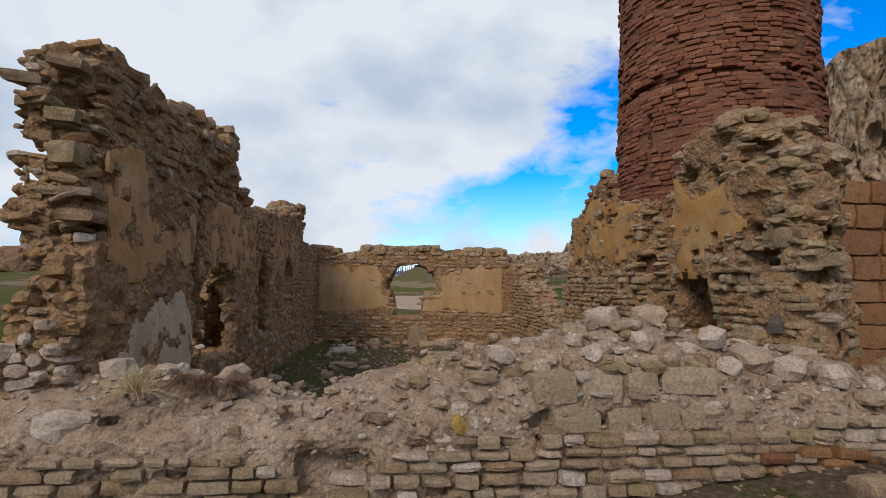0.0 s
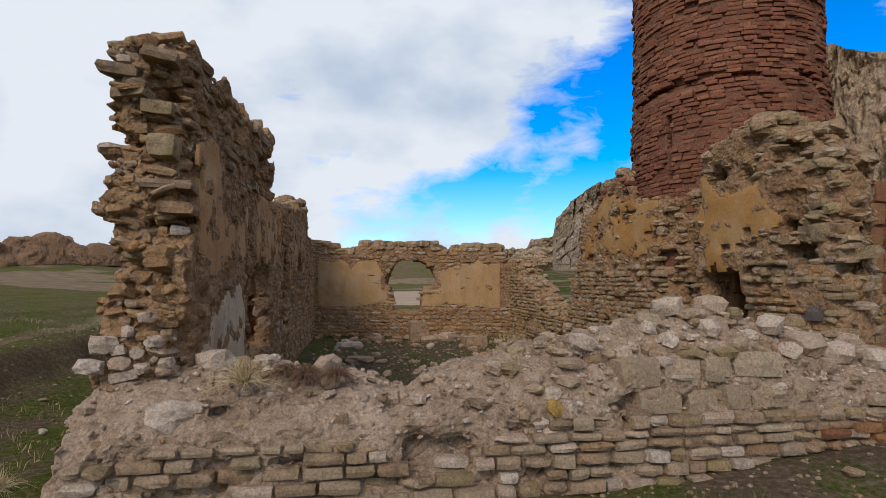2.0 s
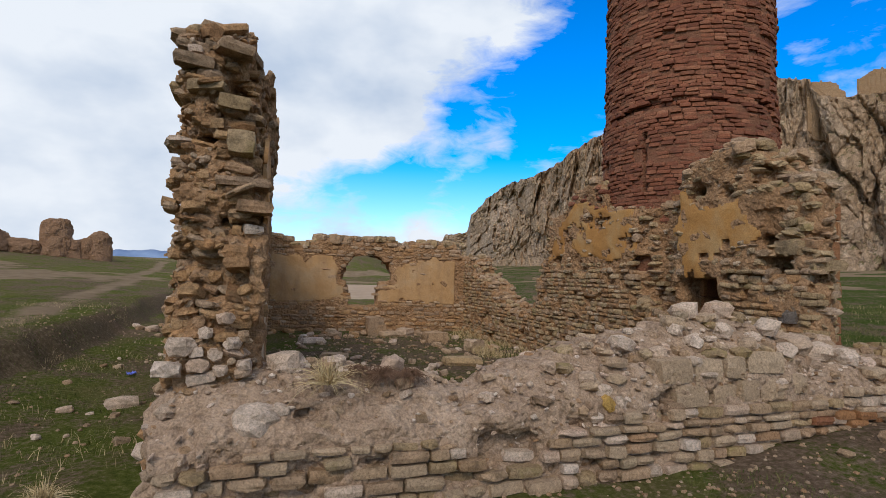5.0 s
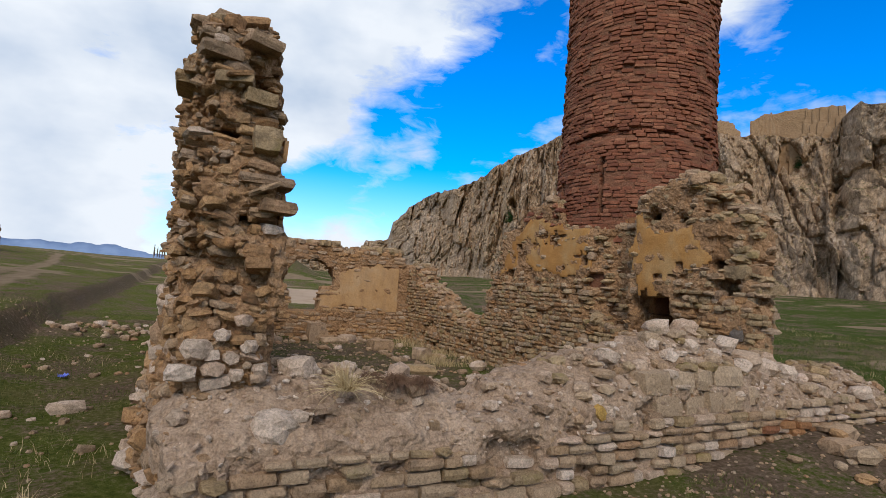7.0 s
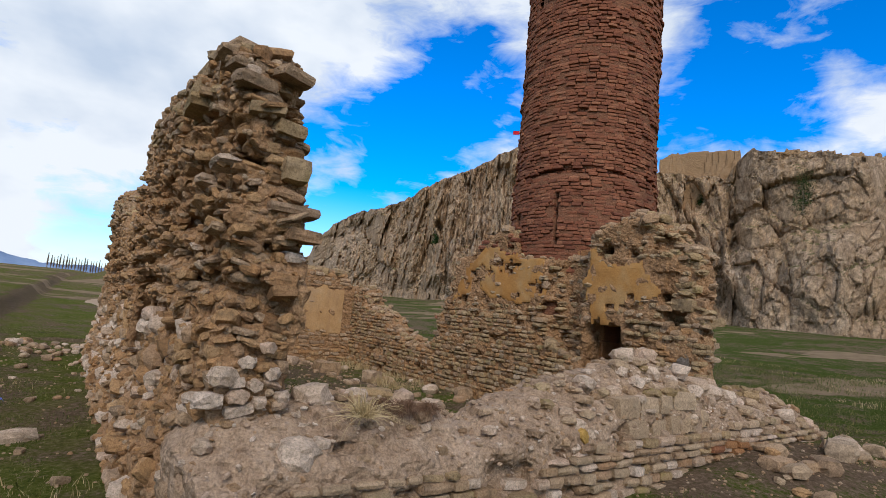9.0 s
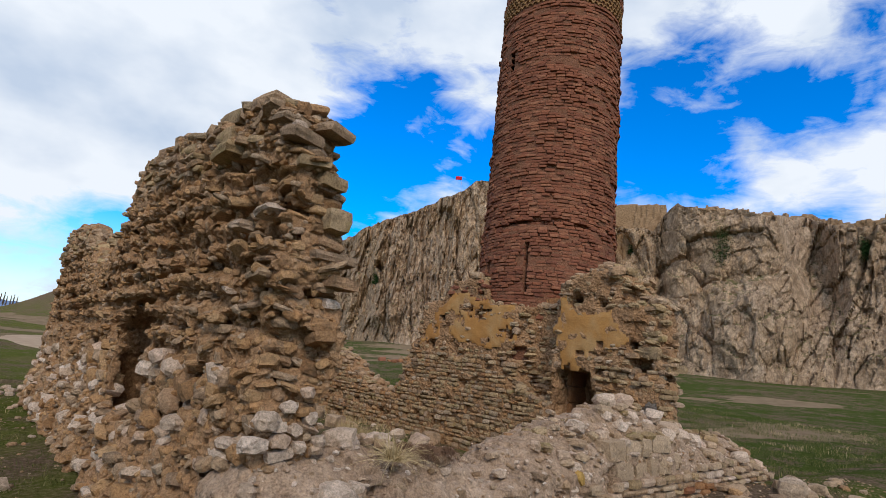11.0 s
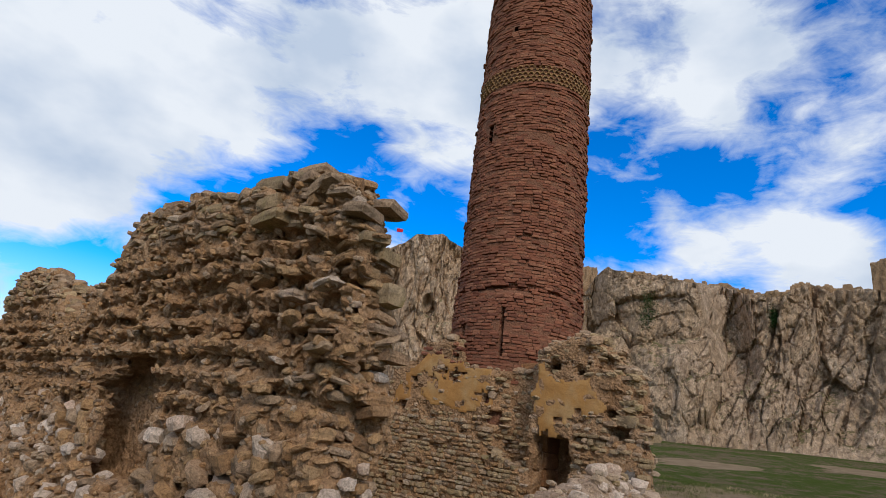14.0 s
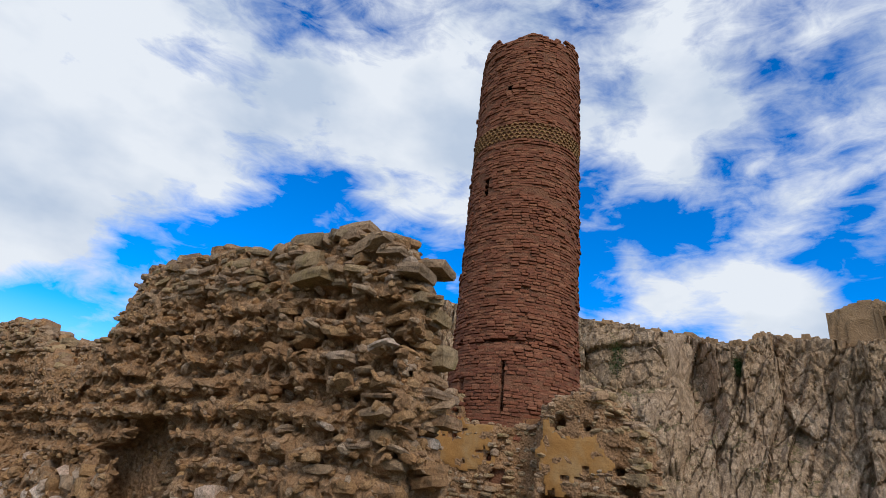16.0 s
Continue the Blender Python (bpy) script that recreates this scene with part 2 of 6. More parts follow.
# ---- shaping tools ----
def lattice(ix, iy, iz, seed):
    h = (ix * 374761393 + iy * 668265263 + iz * 2147483647 + seed * 974711) & 0x7FFFFFFF
    h = ((h ^ (h >> 13)) * 1274126177) & 0x7FFFFFFF
    h = h ^ (h >> 16)
    return (h & 0xFFFF) / 32767.5 - 1.0


def vnoise(p, scale, seed=0):
    """Smooth value noise, -1 to 1, for points (n, 3)."""
    q = np.asarray(p, float) * scale
    i = np.floor(q).astype(np.int64)
    f = q - i
    f = f * f * (3 - 2 * f)
    r = 0
    for dx in (0, 1):
        for dy in (0, 1):
            for dz in (0, 1):
                wgt = (f[..., 0] if dx else 1 - f[..., 0]) * (f[..., 1] if dy else 1 - f[..., 1]) * (f[..., 2] if dz else 1 - f[..., 2])
                r = r + wgt * lattice(i[..., 0] + dx, i[..., 1] + dy, i[..., 2] + dz, seed)
    return r


def fbm(p, scale, octaves=4, seed=0, gain=0.5):
    r, a, tot = 0, 1.0, 0
    for k in range(octaves):
        r = r + a * vnoise(p, scale * 2 ** k, seed + 17 * k)
        tot += a
        a *= gain
    return r / tot


def mesh_from(name, verts, faces, material, smooth=False):
    me = bpy.data.meshes.new(name)
    verts, faces = np.asarray(verts, np.float32), np.asarray(faces, np.int32)
    k = faces.shape[1]
    me.vertices.add(len(verts))
    me.vertices.foreach_set("co", verts.ravel())
    me.loops.add(faces.size)
    me.loops.foreach_set("vertex_index", faces.ravel())
    me.polygons.add(len(faces))
    me.polygons.foreach_set("loop_start", np.arange(0, faces.size, k, dtype=np.int32))
    me.polygons.foreach_set("use_smooth", np.full(len(faces), smooth))
    me.update(calc_edges=True)
    me.validate()
    me.materials.append(material)
    return me


def child(name, me, parent, m=None, label="", kind=""):
    ob = new(name, me)
    ob.parent = parent
    if m is not None:
        ob.matrix_basis = m
    return tagged(ob, label=label, kind=kind)


def part(name, bm, material, parent, label="", smooth=False):
    me = bpy.data.meshes.new(name)
    bm.to_mesh(me)
    bm.free()
    me.materials.append(material)
    for p in me.polygons:
        p.use_smooth = smooth
    return child(name, me, parent, label=label)


class Solid:
    """A worn mass cut out of a fine lattice: x along it, y through it, z up."""

    def __init__(self, size, cell, origin=(0, 0, 0)):
        self.cell, self.o = cell, np.array(origin, float)
        self.n = tuple(max(1, int(round(a / cell))) for a in size)
        g = np.stack(np.meshgrid(*[np.arange(k) + 0.5 for k in self.n], indexing="ij"), -1) * cell + self.o
        self.p = g
        self.on = np.ones(self.n, bool)

    def keep(self, mask):
        self.on &= mask

    def mesh(self, name, material, rough=0.03, smooth_steps=2, seed=0, freq=5.0):
        on = np.pad(self.on, 1)
        n1 = np.array(self.n) + 1
        idx = lambda a: (a[:, 0] * n1[1] + a[:, 1]) * n1[2] + a[:, 2]
        quads = []
        corner = {0: [(0, 0, 0), (0, 1, 0), (0, 1, 1), (0, 0, 1)], 1: [(0, 0, 0), (0, 0, 1), (1, 0, 1), (1, 0, 0)], 2: [(0, 0, 0), (1, 0, 0), (1, 1, 0), (0, 1, 0)]}
        core = on[1:-1, 1:-1, 1:-1]
        for ax in range(3):
            for side in (0, 1):
                nb = np.roll(on, 1 if side == 0 else -1, ax)[1:-1, 1:-1, 1:-1]
                c = np.argwhere(core & ~nb)
                if not len(c):
                    continue
                off = np.array(corner[ax])
                if side:
                    step = np.zeros(3, int)
                    step[ax] = 1
                    off = off + step
                else:
                    off = off[::-1]
                quads.append(np.stack([idx(c + o) for o in off], 1))
        q = np.concatenate(quads)
        used, inv = np.unique(q.ravel(), return_inverse=True)
        q = inv.reshape(q.shape)
        v = np.stack([used // (n1[1] * n1[2]), used // n1[2] % n1[1], used % n1[2]], 1) * self.cell + self.o
        for _ in range(smooth_steps):
            acc, cnt = np.zeros_like(v), np.zeros(len(v))
            for a in range(4):
                b = (a + 1) % 4
                np.add.at(acc, q[:, a], v[q[:, b]])
                np.add.at(acc, q[:, b], v[q[:, a]])
                np.add.at(cnt, q[:, a], 1)
                np.add.at(cnt, q[:, b], 1)
            v = 0.4 * v + 0.6 * acc / cnt[:, None]
        d = np.stack([fbm(v, freq, 3, seed + k * 7) for k in range(3)], 1)
        v = v + rough * d
        return mesh_from(name, v, q, material)

    def pit(self, axis, side, depth, freq, level, seed, where=None):
        """Ragged pockets broken out of one face."""
        idx = np.arange(self.n[axis])
        line = np.moveaxis(self.on, axis, -1)
        first = np.argmax(line, -1) if side < 0 else self.n[axis] - 1 - np.argmax(line[..., ::-1], -1)
        dist = (idx - first[..., None]) if side < 0 else (first[..., None] - idx)
        near = np.moveaxis(dist < depth / self.cell, -1, axis)
        cut = near & (fbm(self.p * np.array([1.0, 1.0, 1.5]), freq, 3, seed) > level)
        if where is not None:
            cut &= where
        self.on &= ~cut

    def surface(self, x, z, axis, side):
        """Depth of the outermost cell met from one side (axis 1: faces, axis 0: ends, axis 2: top); None in a gap."""
        c, o = self.cell, self.o
        if axis == 1:
            i, k = int((x - o[0]) / c), int((z - o[2]) / c)
            if not (0 <= i < self.n[0] and 0 <= k < self.n[2]):
                return None
            line = self.on[i, :, k]
        elif axis == 0:
            j, k = int((x - o[1]) / c), int((z - o[2]) / c)
            if not (0 <= j < self.n[1] and 0 <= k < self.n[2]):
                return None
            line = self.on[:, j, k]
        else:
            i, j = int((x - o[0]) / c), int((z - o[1]) / c)
            if not (0 <= i < self.n[0] and 0 <= j < self.n[1]):
                return None
            line = self.on[i, j, :]
        hits = np.flatnonzero(line)
        if not len(hits):
            return None
        return o[axis] + (hits[0] * c if side < 0 else (hits[-1] + 1) * c)


CUBE = [(x, y, z) for x in (-1, 0, 1) for y in (-1, 0, 1) for z in (-1, 0, 1) if (x, y, z) != (0, 0, 0)]
CUBE_AT = {p: i for i, p in enumerate(CUBE)}


def cube_faces():
    fs = []
    for ax in range(3):
        a, b = (ax + 1) % 3, (ax + 2) % 3
        for side in (-1, 1):
            for i in (-1, 0):
                for j in (-1, 0):
                    loop = []
                    for di, dj in ((0, 0), (1, 0), (1, 1), (0, 1)):
                        p = [0, 0, 0]
                        p[ax], p[a], p[b] = side, i + di, j + dj
                        loop.append(CUBE_AT[tuple(p)])
                    fs.append(loop if side > 0 else loop[::-1])
    return np.array(fs)


CUBE_F = cube_faces()


def stone_shape(rng, worn):
    """A dressed or broken stone two units across: worn 0 is a block, 1 a lump."""
    v = np.array(CUBE, float)
    k = np.abs(v).sum(1)
    pull = np.where(k == 3, 0.93 - 0.26 * worn, np.where(k == 2, 0.97 - 0.11 * worn, 1.0 + 0.06 * worn))
    v = v * pull[:, None]
    v += rng.uniform(-1, 1, v.shape) * (0.05 + 0.13 * worn)
    return v * 0.5


SHAPES = {}
rng0 = np.random.default_rng(5)
for kind_, worn_, count_ in (("block", 0.12, 8), ("rubble", 0.55, 10), ("lump", 0.95, 10)):
    SHAPES[kind_] = [stone_shape(rng0, worn_) for _ in range(count_)]
MESHES = {}


def stone_mesh(kind, i, material):
    key = (kind, i, material.name)
    if key not in MESHES:
        MESHES[key] = mesh_from("stone", SHAPES[kind][i], CUBE_F, material)
    return MESHES[key]


SPOT = Vector((-2.5, 0.5, 1.5))


def lay(parent, stones, name="stone", limit=300, label_rest="", spot=SPOT):
    """stones: (matrix, kind, shape, material). The nearest are parts of their own, the rest one joined part for each material."""
    inv = parent.matrix_world
    stones.sort(key=lambda s: ((inv @ s[0].translation) - spot).length)
    for m, kind, i, material in stones[:limit]:
        child(name, stone_mesh(kind, i, material), parent, m)
    rest = {}
    for s in stones[limit:]:
        rest.setdefault(s[3].name, []).append(s)
    for key, group in rest.items():
        vs, fs = [], []
        for n_, (m, kind, i, material) in enumerate(group):
            a = np.array(m)
            vs.append(SHAPES[kind][i] @ a[:3, :3].T + a[:3, 3])
            fs.append(CUBE_F + n_ * len(CUBE))
        child(name + "_field", mesh_from(name + "_field", np.concatenate(vs), np.concatenate(fs), group[0][3]), parent, label=label_rest, kind="stuff")


def courses(solid, rng, xr, zr, axis, side, height, length, proud, kinds, mats, prob=None, tilt=3.0, depth=0.2, jitter=0.15, gap=0.012, mat_of=None):
    """Stones laid in rough courses over one face of a solid. kinds and mats are picked by chance."""
    out = []
    z = zr[0]
    while z < zr[1]:
        h = rng.uniform(*height)
        x = xr[0] + rng.uniform(0, 0.1)
        while x < xr[1]:
            l = rng.uniform(*length)
            cx, cz = x + l / 2, z + h / 2 + rng.uniform(-1, 1) * jitter * h
            x += l
            if prob is not None and rng.random() > prob(cx, cz):
                continue
            d = solid.surface(cx, cz, axis, side)
            if d is None or solid.surface(cx, cz + h * 0.3, axis, side) is None:
                continue
            k = kinds[rng.integers(len(kinds))]
            mt = mat_of(cx, cz, rng) if mat_of else mats[rng.integers(len(mats))]
            dep = depth * rng.uniform(0.7, 1.2)
            c = d + side * (rng.uniform(*proud) - dep / 2)
            hh = (h - gap) * rng.uniform(0.8, 1.05)
            if axis == 1:
                loc, sc = (cx, c, cz), (l - gap, dep, hh)
            else:
                loc, sc = (c, cx, cz), (dep, l - gap, hh)
            r = rng.normal(0, tilt, 3)
            m = pose(*loc, *r) @ Matrix.Diagonal((*sc, 1))
            out.append((m, k, int(rng.integers(len(SHAPES[k]))), mt))
        z += h
    return out


def topping(solid, rng, xr, yr, count, size, kinds, mats, sink=0.3, tilt=12, prob=None):
    """Loose stones bedded on the top of a solid."""
    out = []
    for _ in range(count):
        x, y = rng.uniform(*xr), rng.uniform(*yr)
        if prob is not None and rng.random() > prob(x, y):
            continue
        z = solid.surface(x, y, 2, 1)
        if z is None:
            continue
        s = rng.uniform(*size)
        sc = np.array([s * rng.uniform(0.8, 1.5), s * rng.uniform(0.8, 1.3), s * rng.uniform(0.45, 0.8)])
        m = pose(x, y, z + sc[2] * (0.5 - sink), *rng.normal(0, tilt, 2), rng.uniform(0, 360)) @ Matrix.Diagonal((*sc, 1))
        k = kinds[rng.integers(len(kinds))]
        out.append((m, k, int(rng.integers(len(SHAPES[k]))), mats[rng.integers(len(mats))]))
    return out


def single(loc, size, turn=(0, 0, 0), kind="lump", shape=0, material=None):
    return (pose(*loc, *turn) @ Matrix.Diagonal((*size, 1)), kind, shape, material)


def plaster_sheet(solid, parent, mask, xr, zr, side, material, seed, label, cell=0.05, lift=0.014, thick=0.05):
    """A skin of plaster with a ragged edge that follows the face of a solid."""
    nx, nz = int((xr[1] - xr[0]) / cell), int((zr[1] - zr[0]) / cell)
    g = Solid((nx * cell, cell, nz * cell), cell, (xr[0], 0, zr[0]))
    pts = g.p[:, 0]
    on = mask(pts[..., 0], pts[..., 2], seed)
    face = np.full(on.shape, np.nan)
    for i in range(on.shape[0]):
        for k in range(on.shape[1]):
            if on[i, k]:
                d = solid.surface(pts[i, k, 0], pts[i, k, 2], 1, side)
                if d is not None:
                    face[i, k] = d
    on &= ~np.isnan(face)
    mean = np.nanmedian(face)
    on &= np.abs(np.where(np.isnan(face), 9, face) - mean) < 0.075
    g.on = on[:, None, :].copy()
    me = g.mesh("plaster", material, 0.012, 1, seed, 4.0)
    n = len(me.vertices)
    co = np.zeros(n * 3, np.float32)
    me.vertices.foreach_get("co", co)
    co = co.reshape(-1, 3)
    face = np.where(np.isnan(face), mean, face)
    face = np.clip(face, mean - 0.035, mean + 0.035)
    for _ in range(7):
        face = (face + np.roll(face, 1, 0) + np.roll(face, -1, 0) + np.roll(face, 1, 1) + np.roll(face, -1, 1)) / 5
    i = np.clip(((co[:, 0] - xr[0]) / cell).astype(int), 0, nx - 1)
    k = np.clip(((co[:, 2] - zr[0]) / cell).astype(int), 0, nz - 1)
    frac = co[:, 1] / cell if side > 0 else 1 - co[:, 1] / cell
    co[:, 1] = face[i, k] + side * (lift - thick * (1 - np.clip(frac, -0.3, 1.3))) + 0.008 * fbm(co, 3.0, 3, seed)
    me.vertices.foreach_set("co", co.ravel())
    me.update()
    return child("plaster", me, parent, label=label)


def wall_thing(name, me, m, label):
    ob = new(name, me)
    ob.matrix_world = m
    return tagged(ob, label, "wall", kind="structure")


def interp(x, table):
    a = np.array(table, float)
    return np.interp(x, a[:, 0], a[:, 1])


# ---- ground ----
def ground_height(x, y):
    x, y = np.asarray(x, float), np.asarray(y, float)
    d = np.hypot(x + 3, y)
    az = np.degrees(np.arctan2(x + 3, y))
    k = np.interp(az, [-180, -60, -30, -10, 12, 30, 60, 90, 120, 180], [0, 0.01, 0.024, 0.018, 0.02, 0.042, 0.046, 0.05, 0.02, 0])
    z = k * np.clip(d - 16, 0, 380)
    p = np.stack([x, y, 0 * x], -1)
    z = z + 0.05 * fbm(p, 0.5, 3, 3) + 0.035 * fbm(p, 2.2, 3, 4) * (d < 40) + 0.5 * fbm(p, 0.05, 3, 9) * np.clip((d - 20) / 40, 0, 1)
    # trench beside the west wall and the bank beyond it
    edge = -7.1 - 0.06 * (y - 8) + 0.5 * fbm(np.stack([0 * x, y, 0 * x], -1), 0.35, 3, 12)
    bank = np.clip((edge - x) / 0.75, 0, 1)
    bank = bank * bank * (3 - 2 * bank)
    z = z + bank * 0.62 * np.clip((y - 1) / 6, 0, 1)
    hill = 2.4 * np.exp(-(((x + 38) / 15) ** 2 + ((y - 66) / 15) ** 2))
    z = z + hill + 7.0 * np.exp(-(((x - 2) / 9) ** 2 + ((y - 110) / 16) ** 2)) + 0.10 * fbm(p, 0.9, 3, 14) * np.clip((-5.0 - x) / 1.5, 0, 1) * (d < 60)
    z = z + 0.36 * np.clip((x - 0.7) / 3.0, 0, 1) * np.exp(-((y - 4.4) / 1.3) ** 2)
    trench = np.exp(-((x + 5.6) / 0.9) ** 2) * np.clip((y - 3) / 3, 0, 1) * (y < 20)
    return z - 0.12 * trench


def ground_sheet():
    def axis(lo, hi, a, b, fine):
        core = np.arange(a, b + 1e-6, fine)
        out, step, x = [], fine, b
        while x < hi:
            step *= 1.16
            x += step
            out.append(x)
        low, step, x = [], fine, a
        while x > lo:
            step *= 1.16
            x -= step
            low.append(x)
        return np.array(low[::-1] + list(core) + out)

    xs, ys = axis(-2500, 2500, -12, 11, 0.11), axis(-400, 2500, 2.5, 20, 0.11)
    gx, gy = np.meshgrid(xs, ys, indexing="ij")
    z = ground_height(gx, gy)
    v = np.stack([gx, gy, z], -1).reshape(-1, 3)
    nx, ny = len(xs), len(ys)
    i, j = np.meshgrid(np.arange(nx - 1), np.arange(ny - 1), indexing="ij")
    a = (i * ny + j).ravel()
    f = np.stack([a, a + ny, a + ny + 1, a + 1], 1)
    m, nt, b, geo = start("grass and bare soil", 0.95)
    pos = geo.outputs["Position"]
    big = noise_tex(nt, pos, 0.11, 6, 0.65)
    mid = noise_tex(nt, pos, 0.9, 6, 0.7)
    fine = noise_tex(nt, pos, 14, 6, 0.75)
    vfine = noise_tex(nt, pos, 70, 3, 0.7)
    grass = ramp_of(nt, fine, [(0.3, (0.044, 0.060, 0.013)), (0.5, (0.094, 0.110, 0.025)), (0.7, (0.185, 0.175, 0.058))])
    soil = ramp_of(nt, fine, [(0.3, (0.078, 0.054, 0.036)), (0.52, (0.155, 0.108, 0.073)), (0.72, (0.27, 0.205, 0.148))])
    f1 = maths(nt, "ADD", maths(nt, "MULTIPLY", big, 0.45), maths(nt, "MULTIPLY", mid, 0.55))
    f1 = maths(nt, "ADD", f1, maths(nt, "MULTIPLY", maths(nt, "SUBTRACT", fine, 0.5), 0.45))
    # trodden earth before the low wall and on the floor of the ruin
    place = node(nt, "ShaderNodeSeparateXYZ")
    nt.links.new(pos, place.inputs[0])
    for px, py, rx, ry, amount in ((4.6, 3.9, 4.2, 1.5, 0.13), (-0.6, 11.0, 3.0, 6.5, 0.06)):
        dx = maths(nt, "POWER", maths(nt, "ABSOLUTE", maths(nt, "DIVIDE", maths(nt, "SUBTRACT", place.outputs["X"], px), rx)), 2.0)
        dy = maths(nt, "POWER", maths(nt, "ABSOLUTE", maths(nt, "DIVIDE", maths(nt, "SUBTRACT", place.outputs["Y"], py), ry)), 2.0)
        f1 = maths(nt, "ADD", f1, maths(nt, "MULTIPLY", maths(nt, "MAXIMUM", maths(nt, "SUBTRACT", 1.0, maths(nt, "ADD", dx, dy)), 0.0), amount))
    bare = ramp_of(nt, f1, [(0.485, (0, 0, 0)), (0.57, (1, 1, 1))])
    patch = noise_tex(nt, pos, 0.35, 5, 0.65)
    grass = mixed(nt, maths(nt, "MULTIPLY", ramp_of(nt, patch, [(0.46, (0, 0, 0)), (0.58, (1, 1, 1))]), 0.62), grass, ramp_of(nt, fine, [(0.3, (0.075, 0.066, 0.026)), (0.7, (0.21, 0.17, 0.08))]))
    nsep = node(nt, "ShaderNodeSeparateXYZ")
    nt.links.new(geo.outputs["True Normal"], nsep.inputs[0])
    steep = ramp_of(nt, nsep.outputs["Z"], [(0.86, (1, 1, 1)), (0.96, (0, 0, 0))])
    bare = maths(nt, "MAXIMUM", bare, maths(nt, "MULTIPLY", steep, 0.85))
    # the meadow under the cliff is lush and dark green
    lush = node(nt, "ShaderNodeMapRange")
    lush.inputs["From Min"].default_value, lush.inputs["From Max"].default_value = 5.0, 12.0
    nt.links.new(maths(nt, "ADD", place.outputs["X"], maths(nt, "MULTIPLY", maths(nt, "SUBTRACT", patch, 0.5), 14.0)), lush.inputs["Value"])
    grass = mixed(nt, maths(nt, "MULTIPLY", lush.outputs[0], 0.85), grass, ramp_of(nt, fine, [(0.3, (0.022, 0.040, 0.009)), (0.5, (0.048, 0.072, 0.016)), (0.7, (0.11, 0.12, 0.038))]))
    c = mixed(nt, bare, grass, soil)
    # pale trodden ground: a track across the meadow and bare spots
    sep = node(nt, "ShaderNodeSeparateXYZ")
    nt.links.new(pos, sep.inputs[0])
    wob = maths(nt, "MULTIPLY", maths(nt, "SUBTRACT", noise_tex(nt, pos, 0.15, 3), 0.5), 2.0)
    line = maths(nt, "ADD", maths(nt, "ADD", maths(nt, "MULTIPLY", sep.outputs["X"], 0.98), maths(nt, "MULTIPLY", sep.outputs["Y"], 0.2)), wob)
    track = maths(nt, "ABSOLUTE", maths(nt, "ADD", line, TRACK))
    tmask = ramp_of(nt, maths(nt, "DIVIDE", track, 4.0), [(0.08, (1, 1, 1)), (0.17, (0, 0, 0))])
    tmask = maths(nt, "MULTIPLY", tmask, maths(nt, "LESS_THAN", sep.outputs["X"], -8.5))
    pale = ramp_of(nt, mid, [(0.3, (0.17, 0.12, 0.075)), (0.7, (0.29, 0.215, 0.14))])
    c = mixed(nt, tmask, c, pale)
    mp = node(nt, "ShaderNodeMapping")
    mp.inputs["Scale"].default_value = (0.05, 0.075, 0.1)
    nt.links.new(pos, mp.inputs[0])
    spots = noise_tex(nt, mp.outputs[0], 1.0, 5, 0.55)
    smask = maths(nt, "MULTIPLY", ramp_of(nt, spots, [(0.535, (0, 0, 0)), (0.555, (1, 1, 1))]), maths(nt, "GREATER_THAN", maths(nt, "ADD", sep.outputs["Y"], maths(nt, "MULTIPLY", sep.outputs["X"], 0.6)), 20.0))
    c = mixed(nt, smask, c, pale)
    ex = maths(nt, "POWER", maths(nt, "DIVIDE", maths(nt, "ADD", sep.outputs["X"], wob), 6.5), 2.0)
    ey = maths(nt, "POWER", maths(nt, "DIVIDE", maths(nt, "SUBTRACT", sep.outputs["Y"], 44.0), 12.0), 2.0)
    c = mixed(nt, maths(nt, "LESS_THAN", maths(nt, "ADD", ex, ey), 1.0), c, ramp_of(nt, mid, [(0.3, (0.38, 0.275, 0.19)), (0.7, (0.50, 0.38, 0.275))]))
    nt.links.new(c, b.inputs["Base Color"])
    b.inputs["Specular IOR Level"].default_value = 0.0
    bump(nt, b, maths(nt, "ADD", fine, maths(nt, "MULTIPLY", vfine, 0.6)), 1.0, 0.05)
    ob = new("ground", mesh_from("ground", v, f, m, True))
    return tagged(ob, "short green meadow with bare brown soil and trodden tracks", "ground", kind="structure")


TRACK = 6.1
ground_sheet()


